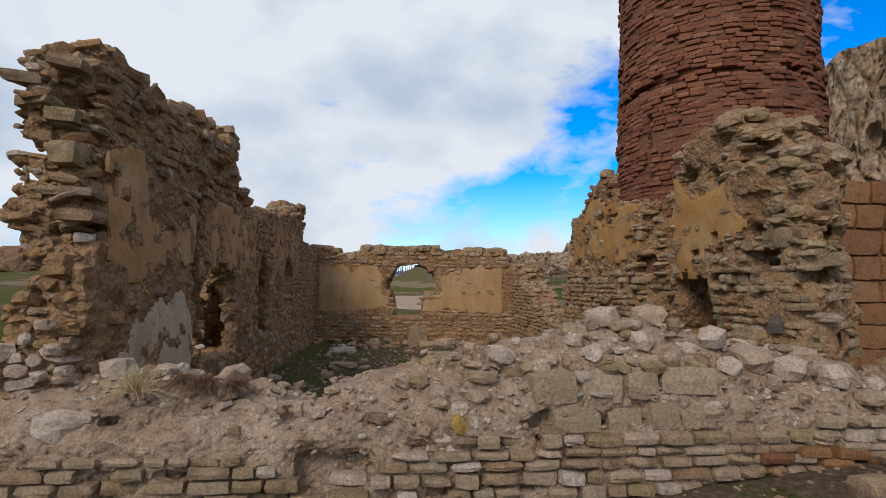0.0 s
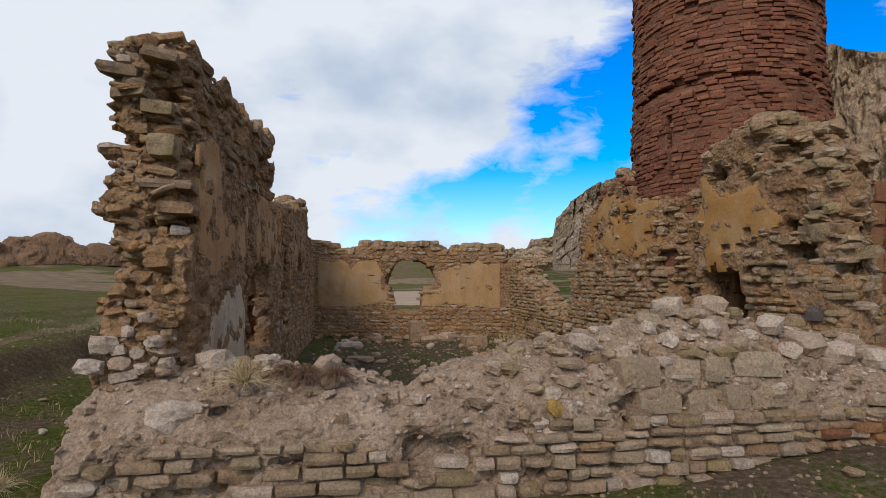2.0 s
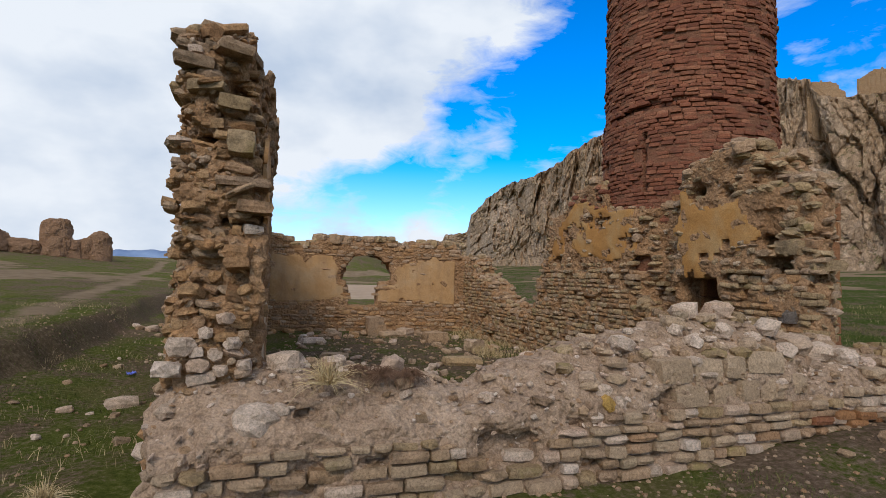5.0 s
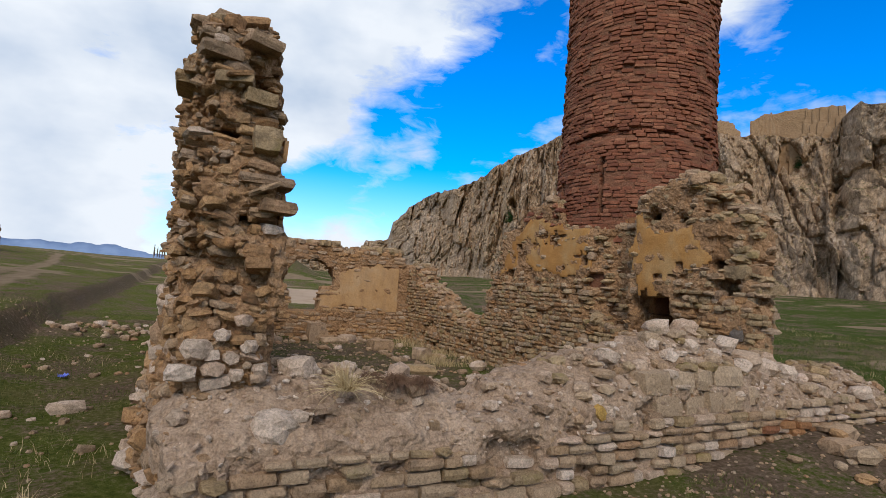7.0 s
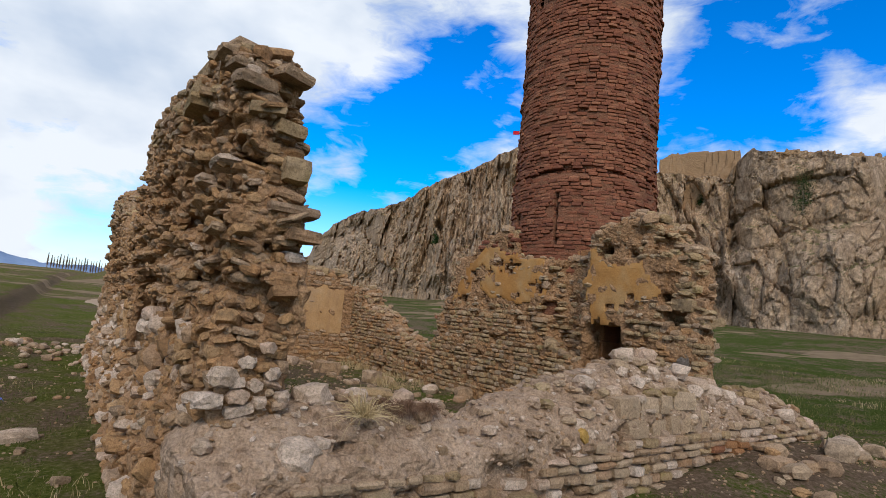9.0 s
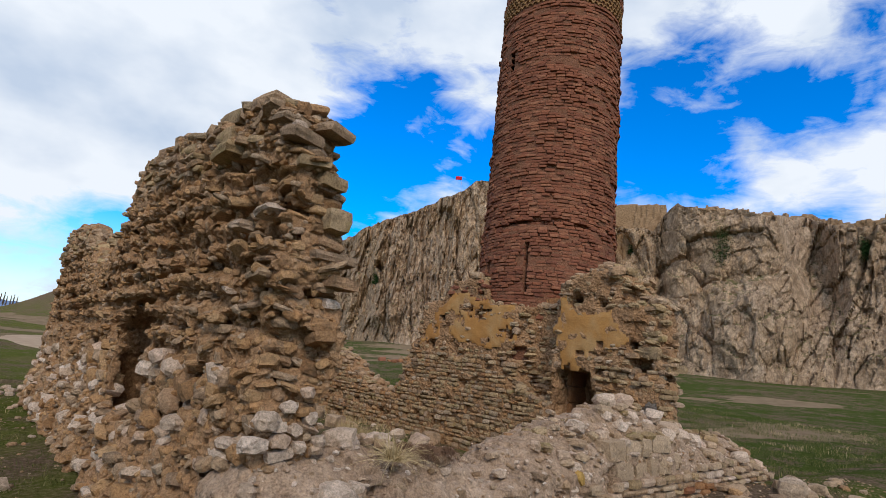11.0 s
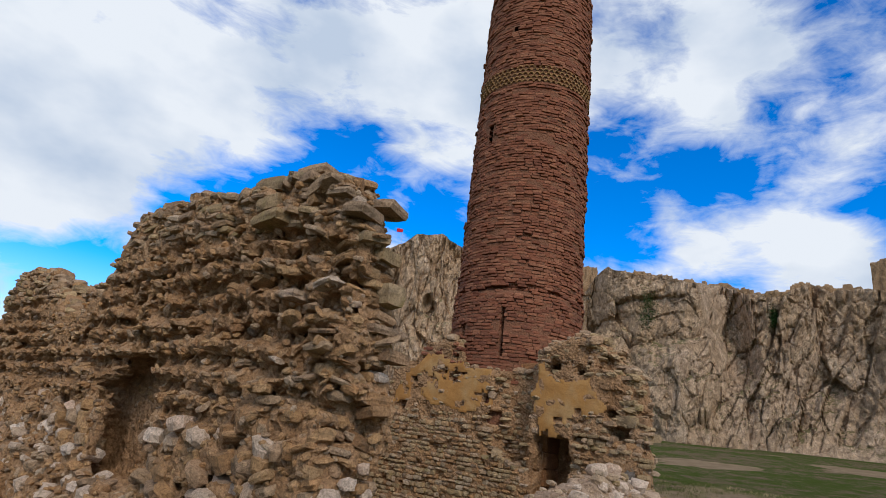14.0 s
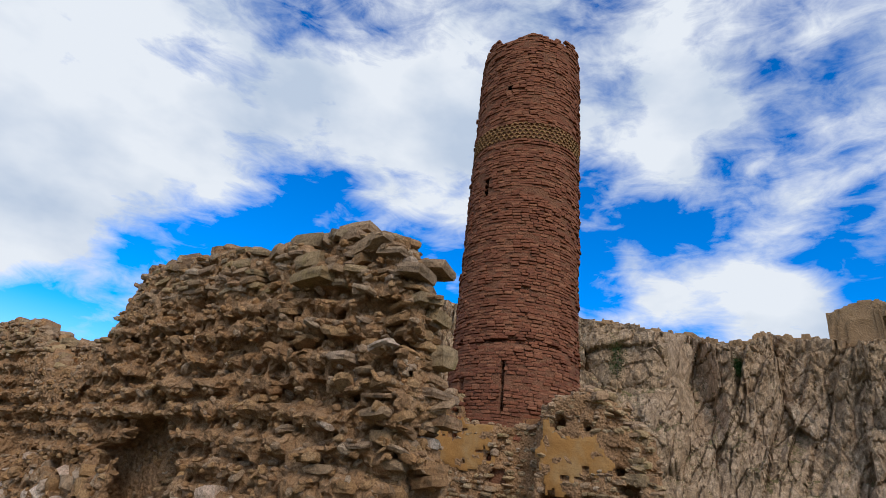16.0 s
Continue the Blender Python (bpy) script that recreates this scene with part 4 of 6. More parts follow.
# ---- east wall ----
def east_wall():
    c = 0.075
    s = Solid((12.3, 1.75, 4.5), c, (-0.1, -0.25, -0.2))
    x, y, z = s.p[..., 0], s.p[..., 1], s.p[..., 2]
    Y = 17.1 - x * 0.9937
    n = fbm(s.p, 1.8, 4, 71)
    top = interp(x, [(-0.1, 2.6), (0.7, 2.45), (0.9, 1.95), (2.2, 1.65), (2.7, 1.25), (3.7, 0.95), (4.7, 1.0), (4.9, 1.9), (5.3, 2.6), (5.5, 3.3), (6.2, 3.35), (6.4, 3.8), (7.55, 3.85), (7.75, 3.25), (8.6, 3.25), (9.35, 3.25), (9.6, 3.55), (9.9, 3.9), (10.6, 4.0), (10.95, 3.9), (11.25, 3.6), (11.45, 3.35), (11.75, 3.2), (11.9, 2.7), (12.05, 2.2)]) + 0.10 * n
    top = top - 0.45 * np.clip(0.3 - y, 0, 0.4) * (Y < 7.6)
    thick = interp(-Y, [(-17.2, 0.7), (-12.4, 0.75), (-11.9, 1.25), (-7.5, 1.25), (-6.5, 1.05), (-5.2, 0.95)])
    face = 0.03 * fbm(s.p, 3, 3, 72) + 0.42 * np.clip(1.5 - np.abs(x - 9.08) / 0.36 + 0.8 * n, 0, 1) * (z > 1.3 + 0.3 * n) + 0.45 * np.clip(x - 11.25, 0, 1) * np.clip(z - 1.9, 0, 1)
    s.keep((z < top) & (y > face) & (y < thick + 0.08 * n) & (x < 12.0 - 0.7 * np.clip(y - 0.3, 0, 1) + 0.1 * n))
    w = 0.06 * fbm(s.p, 4, 3, 73)
    s.keep(~((np.abs(x - 10.04) < 0.42 + w) & (z > 0.7) & (z < 1.98 + w) & (y < 1.02)))
    for hy, hz, r in ((7.15, 3.32, 0.12), (8.15, 3.45, 0.16), (6.55, 3.25, 0.07), (11.2, 2.3, 0.12), (9.7, 3.05, 0.1), (5.75, 2.15, 0.16), (6.0, 3.45, 0.2), (5.9, 2.5, 0.12), (10.9, 2.95, 0.08), (8.6, 2.2, 0.15), (9.9, 2.2, 0.06), (8.75, 2.6, 0.1)):
        s.keep(~((np.abs(Y - hy) < r + w) & (np.abs(z - hz) < r * 0.85 + w) & (y < 0.4)))
    s.pit(1, -1, 0.1, 3.2, 0.45, 75)
    s.pit(0, 1, 0.2, 3.0, 0.2, 76)
    m = pose(2.28, 17.1, 0, 0, 0, -83.56)
    ob = wall_thing("wall_east", s.mesh("wall_east", M_EARTH, 0.06, 2, 7, 5.0), m, "broken stone wall with ochre plaster patches and a dark doorway hole")
    rng = np.random.default_rng(14)
    st = courses(s, rng, (0.0, 12.0), (0.0, 2.1), 1, -1, (0.075, 0.13), (0.11, 0.27), (0.02, 0.05), ("block", "block", "rubble"), (M_OLIVE, M_TAN, M_WARM, M_OLIVE), lambda a, b: 0.0 if abs(a - 10.04) < 0.5 and b > 0.7 else 0.96, 2.4, 0.22, 0.1, 0.013)
    def up_prob(a, b):
        Yy = 17.1 - a * 0.9937
        if 9.35 < Yy < 10.75 and b > 3.25:
            return 0.95
        if ((9.5 < a < 11.3 and 2.5 < b < 3.2) or (9.75 < a < 10.25 and 1.9 < b < 2.5)):
            return 0.03
        if 5.6 < a < 8.65 and 2.3 < b < 3.15:
            return 0.12
        return 0.75
    def up_mat(a, b, r):
        Yy = 17.1 - a * 0.9937
        return M_BRICK if 9.35 < Yy < 10.75 and b > 3.25 else (M_OLIVE if r.random() < 0.65 else M_TAN)
    st += courses(s, rng, (0.0, 12.0), (2.0, 4.1), 1, -1, (0.07, 0.14), (0.1, 0.26), (-0.03, 0.045), ("rubble", "lump"), (M_OLIVE, M_TAN, M_OLIVE), up_prob, 6, 0.22, mat_of=up_mat)
    st += courses(s, rng, (0.0, 1.0), (0.0, 4.0), 0, 1, (0.07, 0.14), (0.1, 0.26), (-0.04, 0.07), ("rubble", "lump", "block"), (M_OLIVE, M_TAN, M_OLIVE), lambda a, b: 0.8, 10, 0.24)
    st += topping(s, rng, (0.0, 12.1), (0.0, 1.2), 380, (0.1, 0.24), ("rubble", "lump"), (M_OLIVE, M_TAN, M_TAN))
    # the grey squared block and the large slabs at the broken end
    for loc, size, turn, k, kd, mt in (((11.63, 0.1, 1.48), (0.3, 0.3, 0.22), (0, 2, -6), 2, "block", M_GREY), ((11.58, 0.2, 2.4), (0.46, 0.36, 0.2), (3, 4, -10), 1, "block", M_OLIVE), ((11.84, 0.3, 2.14), (0.34, 0.5, 0.15), (4, -3, -14), 5, "block", M_OLIVE), ((11.84, 0.25, 1.57), (0.4, 0.4, 0.1), (-3, 2, -10), 3, "rubble", M_PALE), ((11.8, 0.2, 1.32), (0.36, 0.34, 0.12), (2, 3, 8), 6, "block", M_TAN), ((11.3, 0.0, 1.32), (0.42, 0.26, 0.18), (0, 1, 3), 7, "block", M_OLIVE)):
        st.append(single(loc, size, turn, kd, k, mt))
    lay(ob, st, "stone", 480, "field of coursed stones")
    def ochre(a, b, sd):
        p = np.stack([a, 0 * a, b], -1)
        n_ = 0.3 * fbm(p, 2.4, 5, sd, 0.6)
        near = (a > 9.5 + n_) & (a < 11.4 + n_) & (b < n_ + interp(a, [(9.5, 3.25), (9.85, 3.3), (10.1, 3.05), (10.7, 3.12), (11.0, 2.85), (11.4, 2.6)])) & (b > n_ + interp(a, [(9.5, 2.62), (9.74, 2.45), (9.8, 1.9), (10.15, 1.88), (10.35, 2.23), (10.6, 2.36), (11.0, 2.42), (11.4, 2.3)]))
        far = (a > 5.6 + n_) & (a < 8.68 + n_) & (b > 0.8 * n_ + interp(a, [(5.6, 2.35), (7.7, 2.36), (8.7, 2.2)])) & (b < n_ + interp(a, [(5.6, 2.6), (6.1, 3.3), (6.6, 3.5), (7.1, 3.35), (8.5, 3.2), (8.7, 2.95)])) & (fbm(p, 1.7, 4, sd + 3) < 0.22)
        return near | far
    plaster_sheet(s, ob, ochre, (4.5, 11.8), (1.5, 3.9), -1, M_OCHRE, 74, "yellow ochre plaster with ragged edge", 0.05, 0.016)
    return ob


east_wall()


# ---- minaret ----
SLIT, HOLE = (3.053, 9.64), (-2.897, 12.96)


def minaret():
    cx, cy = 4.98, 9.46
    root = new("minaret")
    root.matrix_world = pose(cx, cy, 0, 0, 0, 0)
    tagged(root, "tall cylindrical red brick minaret, broken off at the top", "minaret")
    rad = lambda z: 1.645 - 0.0072 * (z - 5) + (0.03 + 0.02 * (5.3 - z) if z < 5.3 else 0)
    TOP = 15.15
    # shaft of bedding mortar with a broken rim
    nseg = 288
    zs = list(np.arange(2.0, TOP - 0.3, 0.12)) + [TOP - 0.1]
    aside = lambda a, q: abs((a - q + math.pi) % (2 * math.pi) - math.pi) * 1.64
    v, f = [], []
    for z in zs:
        for k in range(nseg):
            a = 2 * math.pi * k / nseg
            r = rad(z) - (0.17 if abs(z - 5.25) < 0.07 else 0.028)
            if (3.55 < z < 4.7 and aside(a, -2.66 - 0.02 * (z - 4)) < 0.03) or (4.0 < z < 4.3 and min(aside(a, q) for q in (2.93, 2.55, -1.3)) < 0.08):
                r -= 0.25
            v.append((r * math.cos(a), r * math.sin(a), z - (0.25 * abs(math.sin(a * 2.5)) if z > TOP - 0.2 else 0)))
    n = len(zs)
    for i in range(n - 1):
        for k in range(nseg):
            ak, zk = 2 * math.pi * (k + 0.5) / nseg, (zs[i] + zs[i + 1]) / 2
            if any(abs((ak - q + math.pi) % (2 * math.pi) - math.pi) < 0.05 and abs(zk - h) < t for q, h, t in ((*SLIT, 0.26), (*HOLE, 0.13))):
                continue
            a, b = i * nseg + k, i * nseg + (k + 1) % nseg
            f.append((a, b, b + nseg, a + nseg))
    # inside of the wall at the rim
    base = len(v)
    for zi, z in enumerate((TOP - 0.15, TOP - 2.5)):
        for k in range(nseg):
            a = 2 * math.pi * k / nseg
            v.append((1.1 * math.cos(a), 1.1 * math.sin(a), z))
    for k in range(nseg):
        k2 = (k + 1) % nseg
        f.append(((n - 1) * nseg + k, (n - 1) * nseg + k2, base + k2, base + k))
        f.append((base + k, base + k2, base + nseg + k2, base + nseg + k))
    child("shaft", mesh_from("shaft", v, f, M_BRICKBED, True), root)
    rng = np.random.default_rng(21)
    ch = 0.076
    near, band = [], []
    z = 2.4
    course = 0
    while z < TOP + 0.05:
        course += 1
        shift = (course % 2) * 0.5 + rng.uniform(-0.3, 0.3)
        count = int(rng.integers(44, 52))
        isband = 11.02 < z < 11.58
        for k in range(count):
            a = 2 * math.pi * (k + shift) / count
            zt = TOP + 0.12 * math.sin(a * 3) + 0.1 * math.sin(a * 7 + 1) - 0.05
            if z > zt - rng.uniform(0, 0.25):
                continue
            r = rad(z) + rng.normal(0, 0.015) + 0.036 * float(vnoise(np.array([[a * 1.6, z * 2.2, 0.0]]), 2.6, 5)[0])
            if 5.17 + 0.07 * math.sin(a * 3) + 0.05 * math.sin(a * 11) < z < 5.27 + 0.06 * math.sin(a * 5 + 1) and rng.random() < 0.75:
                r -= 0.13
            if 10.72 < z < 10.86:
                r -= 0.03
            if isband:
                continue
            if rng.random() < 0.025:
                continue
            # slit window and hole
            wx_, wz_ = (a - SLIT[0] + math.pi) % (2 * math.pi) - math.pi, z - SLIT[1]
            if abs(wx_) * 1.6 < 0.15 and abs(wz_) < 0.26:
                continue
            L = 2 * math.pi * 1.64 / count * rng.uniform(0.85, 1.06)
            # the long crack: bricks broken off on either side of it
            dc = ((a + 2.66 + 0.02 * (z - 4) + math.pi) % (2 * math.pi) - math.pi) * 1.64
            if 3.6 < z < 4.68 and abs(dc) < L / 2 + 0.035:
                far = L / 2 + abs(dc)
                L = max(far - 0.04, 0.03)
                a += math.copysign((0.04 + far) / 2 - abs(dc), dc) / 1.64
            if 4.0 < z < 4.32 and min(abs((a - q + math.pi) % (2 * math.pi) - math.pi) for q in (2.93, 2.55, -1.3)) * 1.6 < 0.1:
                continue
            wx_ = (a - HOLE[0] + math.pi) % (2 * math.pi) - math.pi
            if abs(wx_) * 1.6 < 0.14 and abs(z - HOLE[1]) < 0.1:
                continue
            dep = 0.12
            m = pose((r - dep / 2) * math.cos(a), (r - dep / 2) * math.sin(a), z + 0.018 * float(vnoise(np.array([[a * 2.5, z * 6, 3.0]]), 1.0, 9)[0]) + rng.normal(0, 0.006), rng.normal(0, 2.0), rng.normal(0, 1.6), math.degrees(a) + rng.normal(0, 2.5))
            m = m @ Matrix.Diagonal((dep, L, 0.067 * rng.uniform(0.8, 1.12), 1))
            near.append((m, "block", int(rng.integers(8)), M_BRICK))
        z += ch
    # band of lattice brickwork: rings of small hexagons between two fillets
    for row in range(5):
        for k in range(64):
            a = 2 * math.pi * (k + 0.5 * (row % 2)) / 64
            zc = 11.07 + row * 0.115
            for e in range(3):
                t = e * 60 + 30
                r = rad(zc) + 0.005
                off = 0.07
                da, dz = off * math.cos(math.radians(t)) / r, off * math.sin(math.radians(t))
                m = pose((r - 0.04) * math.cos(a + da), (r - 0.04) * math.sin(a + da), zc + dz, 0, 0, math.degrees(a)) @ pose(0, 0, 0, t + 90, 0, 0)
                band.append((m @ Matrix.Diagonal((0.1, 0.085, 0.032, 1)), "block", int(rng.integers(8)), M_BAND))
    lay(root, near, "brick", 300, "courses of weathered red brick")
    lay(root, band, "lattice_brick", 0, "band of ochre lattice brickwork")
    return root


minaret()


# ---- square footing of the minaret, reddish ashlar ----
def footing():
    root = new("minaret_footing")
    root.matrix_world = pose(5.32, 9.3, 0, 0, 0, 6)
    tagged(root, "square footing of reddish dressed stone under the minaret", "footing", kind="structure")
    bm = bmesh.new()
    bmesh.ops.create_cube(bm, size=1, matrix=Matrix.Translation((0, 0, 1.6)) @ Matrix.Diagonal((3.16, 3.16, 3.6, 1)))
    part("core", bm, M_BRICKBED, root)
    rng = np.random.default_rng(22)
    st = []
    z = -0.1
    while z < 3.35:
        h = rng.uniform(0.3, 0.42)
        x = -1.63
        while x < 1.6:
            l = min(rng.uniform(0.4, 0.75), 1.65 - x)
            for q in range(4):
                m = pose(0, 0, 0, 0, 0, 90 * q) @ pose(x + l / 2, -1.58, z + h / 2, 0, 0, 0) @ Matrix.Diagonal((l - 0.012, 0.14 + rng.uniform(-0.01, 0.01), h - 0.012, 1))
                st.append((m, "block", int(rng.integers(8)), M_ASHLAR))
            x += l
        z += h
    lay(root, st, "block", 300)


footing()


# ---- citadel rock ----
RIM_NEAR = [(4, 520, 3.0), (10, 460, 3.3), (12.9, 430, 3.4), (13.4, 420, 4.4), (15.7, 400, 4.5), (16.1, 300, 6.5), (18.5, 240, 8.8), (20, 225, 9.6), (23, 190, 11.0), (26, 165, 12.4), (30, 145, 14.8), (33.7, 132, 16.7), (36.8, 122, 18.2), (38, 120, 19.4), (41, 118, 19.5), (44, 119, 18.5), (47.5, 120, 17.5)]
RIM_FAR = [(48.3, 121, 15.9), (51, 124, 15.8), (57, 122, 15.2), (58.1, 120, 16.6), (59.3, 116, 17.6), (62.8, 114, 17.3), (66, 112, 16.8), (68, 113, 16.4), (70, 115, 15.9), (72.5, 116, 15.2), (75, 118, 15.2), (76.8, 118, 16.3), (78, 118, 16.1), (79.1, 118, 15.3), (81.4, 118, 15.4), (83, 118, 15.2), (92, 116, 15.2), (105, 120, 14.5), (125, 150, 10.0)]
CLIFF = RIM_NEAR + RIM_FAR


def joints(u, v, seed):
    """Jointed rock: for points (u, v) a level and a tilt for each block, and the distance to the nearest joint."""
    iu, iv = np.floor(u).astype(np.int64), np.floor(v).astype(np.int64)
    best, second = np.full(u.shape, 9.0), np.full(u.shape, 9.0)
    level, du, dv, tu, tv = (np.zeros(u.shape) for _ in range(5))
    for a in (-1, 0, 1):
        for b in (-1, 0, 1):
            cu, cv = iu + a, iv + b
            pu = cu + 0.5 + 0.45 * lattice(cu, cv, 0 * cu, seed)
            pv = cv + 0.5 + 0.45 * lattice(cu, cv, 0 * cu + 1, seed)
            d = np.hypot(u - pu, v - pv)
            near = d < best
            second = np.where(near, best, np.minimum(second, d))
            best = np.where(near, d, best)
            level = np.where(near, lattice(cu, cv, 0 * cu + 2, seed), level)
            tu = np.where(near, lattice(cu, cv, 0 * cu + 3, seed), tu)
            tv = np.where(near, lattice(cu, cv, 0 * cu + 4, seed), tv)
            du, dv = np.where(near, u - pu, du), np.where(near, v - pv, dv)
    return level, tu * du + tv * dv, second - best


LEDGE = {}


def cliff():
    az = np.radians(np.linspace(4, 125, 1100))
    tab = np.array(CLIFF)
    d = np.interp(np.degrees(az), tab[:, 0], tab[:, 1])
    el = np.interp(np.degrees(az), tab[:, 0], tab[:, 2])
    H = 1.9 + d * np.tan(np.radians(el))
    nz = 110
    t = np.linspace(-0.12, 1.0, nz)
    A, T = np.meshgrid(az, t, indexing="ij")
    D, HH = d[:, None] + 0 * T, H[:, None] + 0 * T
    foot = ground_height(-3 + np.sin(az) * d, np.cos(az) * d)[:, None]
    Z = foot + (HH - foot) * T
    arc = np.cumsum(d * (az[1] - az[0]))
    P = np.stack([arc[:, None] + 0 * T, 0 * A, Z], -1)
    lean = 0.22 * np.clip(T, 0, 1) * (HH - foot)
    scl = np.clip(D / 120, 1, 2.2)
    arc_ = P[..., 0] / scl
    wob = 2.0 * fbm(P * np.array([1, 1, 0.5]), 0.09, 3, 80)
    push = 9 * (0.55 - np.abs(fbm(P * np.array([1, 1, 0.45]), 0.032, 3, 81, 0.5)) * 1.6)
    # joints lean one way or the other from buttress to buttress
    slope = 0.35 * vnoise(P * np.array([1, 0, 0]), 0.03, 89)
    for width, tall, amount, tilt, cut, sd in ((8.0, 19.0, 1.7, 3.0, 0.8, 82), (3.2, 8.0, 0.9, 1.7, 0.5, 83), (1.3, 3.2, 0.4, 0.8, 0.3, 84)):
        lev, lean_, edge = joints((arc_ + wob + slope * Z) / width, (Z + 0.6 * wob) / tall, sd)
        push = push + amount * lev + tilt * lean_ - cut * np.clip(1 - edge / 0.16, 0, 1)
    push = push + 1.2 * fbm(P * np.array([1, 1, 0.6]), 0.5, 4, 86, 0.7)
    D2 = D + lean - push * scl * np.clip(T * 4 + 0.3, 0.2, 1)
    for ca, ce, cw, chh in ((40.4, 11.8, 0.7, 1.0), (57.8, 9.6, 0.6, 1.7), (28.6, 9.2, 0.4, 0.5)):
        ell = np.degrees(np.arctan2(Z - 1.9, D))
        D2 = D2 + 5 * np.clip(1.4 + 1.4 * fbm(P, 0.25, 4, 87) - ((np.degrees(A) - ca) / cw) ** 2 - ((ell - ce) / chh) ** 2, 0, 1)
    # gully filled with scree between two buttresses
    gully = np.clip(1 - ((np.degrees(A) - 71.2 + 0.25 * (Z - 20) * np.sign(Z - 20) * 0.3) / 2.2) ** 2, 0, 1) * np.clip(T * 2, 0, 1)
    D2 = D2 + gully * (3 + 6 * T)
    # talus at the foot
    D2 = D2 - 1 * np.clip(0.08 - T, 0, 1) / 0.08
    # the rim keeps its height over the meadow although the face leans back
    Z = Z + (np.tan(np.radians(el))[:, None] * (D2[:, [-1]] - D)) * np.clip(T, 0, 1)
    Z = Z + (1.1 * fbm(P, 0.13, 3, 85) + 0.7 * fbm(P, 0.6, 3, 86)) * np.clip(T * 1.2 - 0.2, 0, 1) * scl
    v = np.stack([-3 + np.sin(A) * D2, np.cos(A) * D2, Z], -1)
    # crown running back from the edge
    crown = []
    for back, rise in ((2, 0.2), (8, -0.5), (30, -3), (60, -12)):
        Dc = D2[:, -1] + back
        crown.append(np.stack([-3 + np.sin(az) * Dc, np.cos(az) * Dc, Z[:, -1] + rise * (0.6 + 0.4 * np.sin(az * 40))], -1))
    v = np.concatenate([v, np.stack(crown, 1)], 1)
    nzz = v.shape[1]
    i, j = np.meshgrid(np.arange(len(az) - 1), np.arange(nzz - 1), indexing="ij")
    a = (i * nzz + j).ravel()
    f = np.stack([a, a + nzz, a + nzz + 1, a + 1], 1)
    m, nt, b, geo = start("cliff limestone", 0.95)
    pos = geo.outputs["Position"]
    big = noise_tex(nt, pos, 0.035, 5, 0.6)
    wt = node(nt, "ShaderNodeTexNoise")
    wt.inputs["Scale"].default_value = 0.06
    nt.links.new(pos, wt.inputs["Vector"])
    wv = node(nt, "ShaderNodeVectorMath")
    wv.operation = "SCALE"
    wv.inputs["Scale"].default_value = 900.0
    nt.links.new(wt.outputs["Color"], wv.inputs[0])
    warp = wv.outputs[0]
    mp = node(nt, "ShaderNodeMapping")
    mp.inputs["Scale"].default_value = (0.45, 0.45, 0.2)
    mp.inputs["Rotation"].default_value = (0.1, -0.12, 0)
    nt.links.new(mixed(nt, 0.010, pos, warp), mp.inputs[0])
    streak = noise_tex(nt, mp.outputs[0], 1.0, 8, 0.7)
    fine_ = noise_tex(nt, pos, 0.8, 10, 0.82)
    c = ramp_of(nt, streak, [(0.26, (0.24, 0.165, 0.11)), (0.40, (0.42, 0.305, 0.21)), (0.56, (0.54, 0.405, 0.29)), (0.75, (0.66, 0.54, 0.415))])
    c = mixed(nt, maths(nt, "MULTIPLY", ramp_of(nt, big, [(0.42, (0, 0, 0)), (0.62, (1, 1, 1))]), 0.55), c, (0.49, 0.33, 0.19))
    c = mixed(nt, 0.9, c, mixed(nt, 1.0, c, ramp_of(nt, fine_, [(0.34, (0.35, 0.34, 0.33)), (0.66, (1.5, 1.49, 1.47))]), "MULTIPLY"))
    crack = node(nt, "ShaderNodeTexVoronoi")
    crack.feature = "DISTANCE_TO_EDGE"
    crack.inputs["Scale"].default_value = 0.55
    cm = node(nt, "ShaderNodeMapping")
    cm.inputs["Scale"].default_value = (1.0, 1.0, 0.28)
    cm.inputs["Rotation"].default_value = (0.3, -0.25, 0)
    nt.links.new(mixed(nt, 0.006, pos, warp), cm.inputs[0])
    nt.links.new(cm.outputs[0], crack.inputs["Vector"])
    c = mixed(nt, maths(nt, "MULTIPLY", ramp_of(nt, crack.outputs["Distance"], [(0.0, (1, 1, 1)), (0.06, (0, 0, 0))]), 0.4), c, (0.14, 0.10, 0.072))
    nsep = node(nt, "ShaderNodeSeparateXYZ")
    nt.links.new(geo.outputs["True Normal"], nsep.inputs[0])
    ledge = maths(nt, "MULTIPLY", ramp_of(nt, nsep.outputs["Z"], [(0.55, (0, 0, 0)), (0.75, (1, 1, 1))]), ramp_of(nt, noise_tex(nt, pos, 0.15, 5, 0.65), [(0.45, (0, 0, 0)), (0.56, (1, 1, 1))]))
    c = mixed(nt, maths(nt, "MULTIPLY", ledge, 0.8), c, (0.12, 0.115, 0.04))
    nt.links.new(c, b.inputs["Base Color"])
    bump(nt, b, maths(nt, "ADD", streak, maths(nt, "MULTIPLY", fine_, 0.7)), 1.0, 0.9)
    ob = new("citadel_rock", mesh_from("citadel_rock", v.reshape(-1, 3), f, m, False))
    LEDGE.update(az=np.degrees(az), x=v[:, :nz, 0], y=v[:, :nz, 1], z=v[:, :nz, 2])
    return tagged(ob, "long steep grey-brown limestone cliff above the meadow", "cliff", kind="structure")


cliff()


# ---- mud-brick ramparts on the citadel ----
M_MUD = mass_material("mud brick", [(0.3, (0.25, 0.175, 0.105)), (0.5, (0.33, 0.24, 0.15)), (0.7, (0.39, 0.30, 0.20))], 0.25, 0.12)


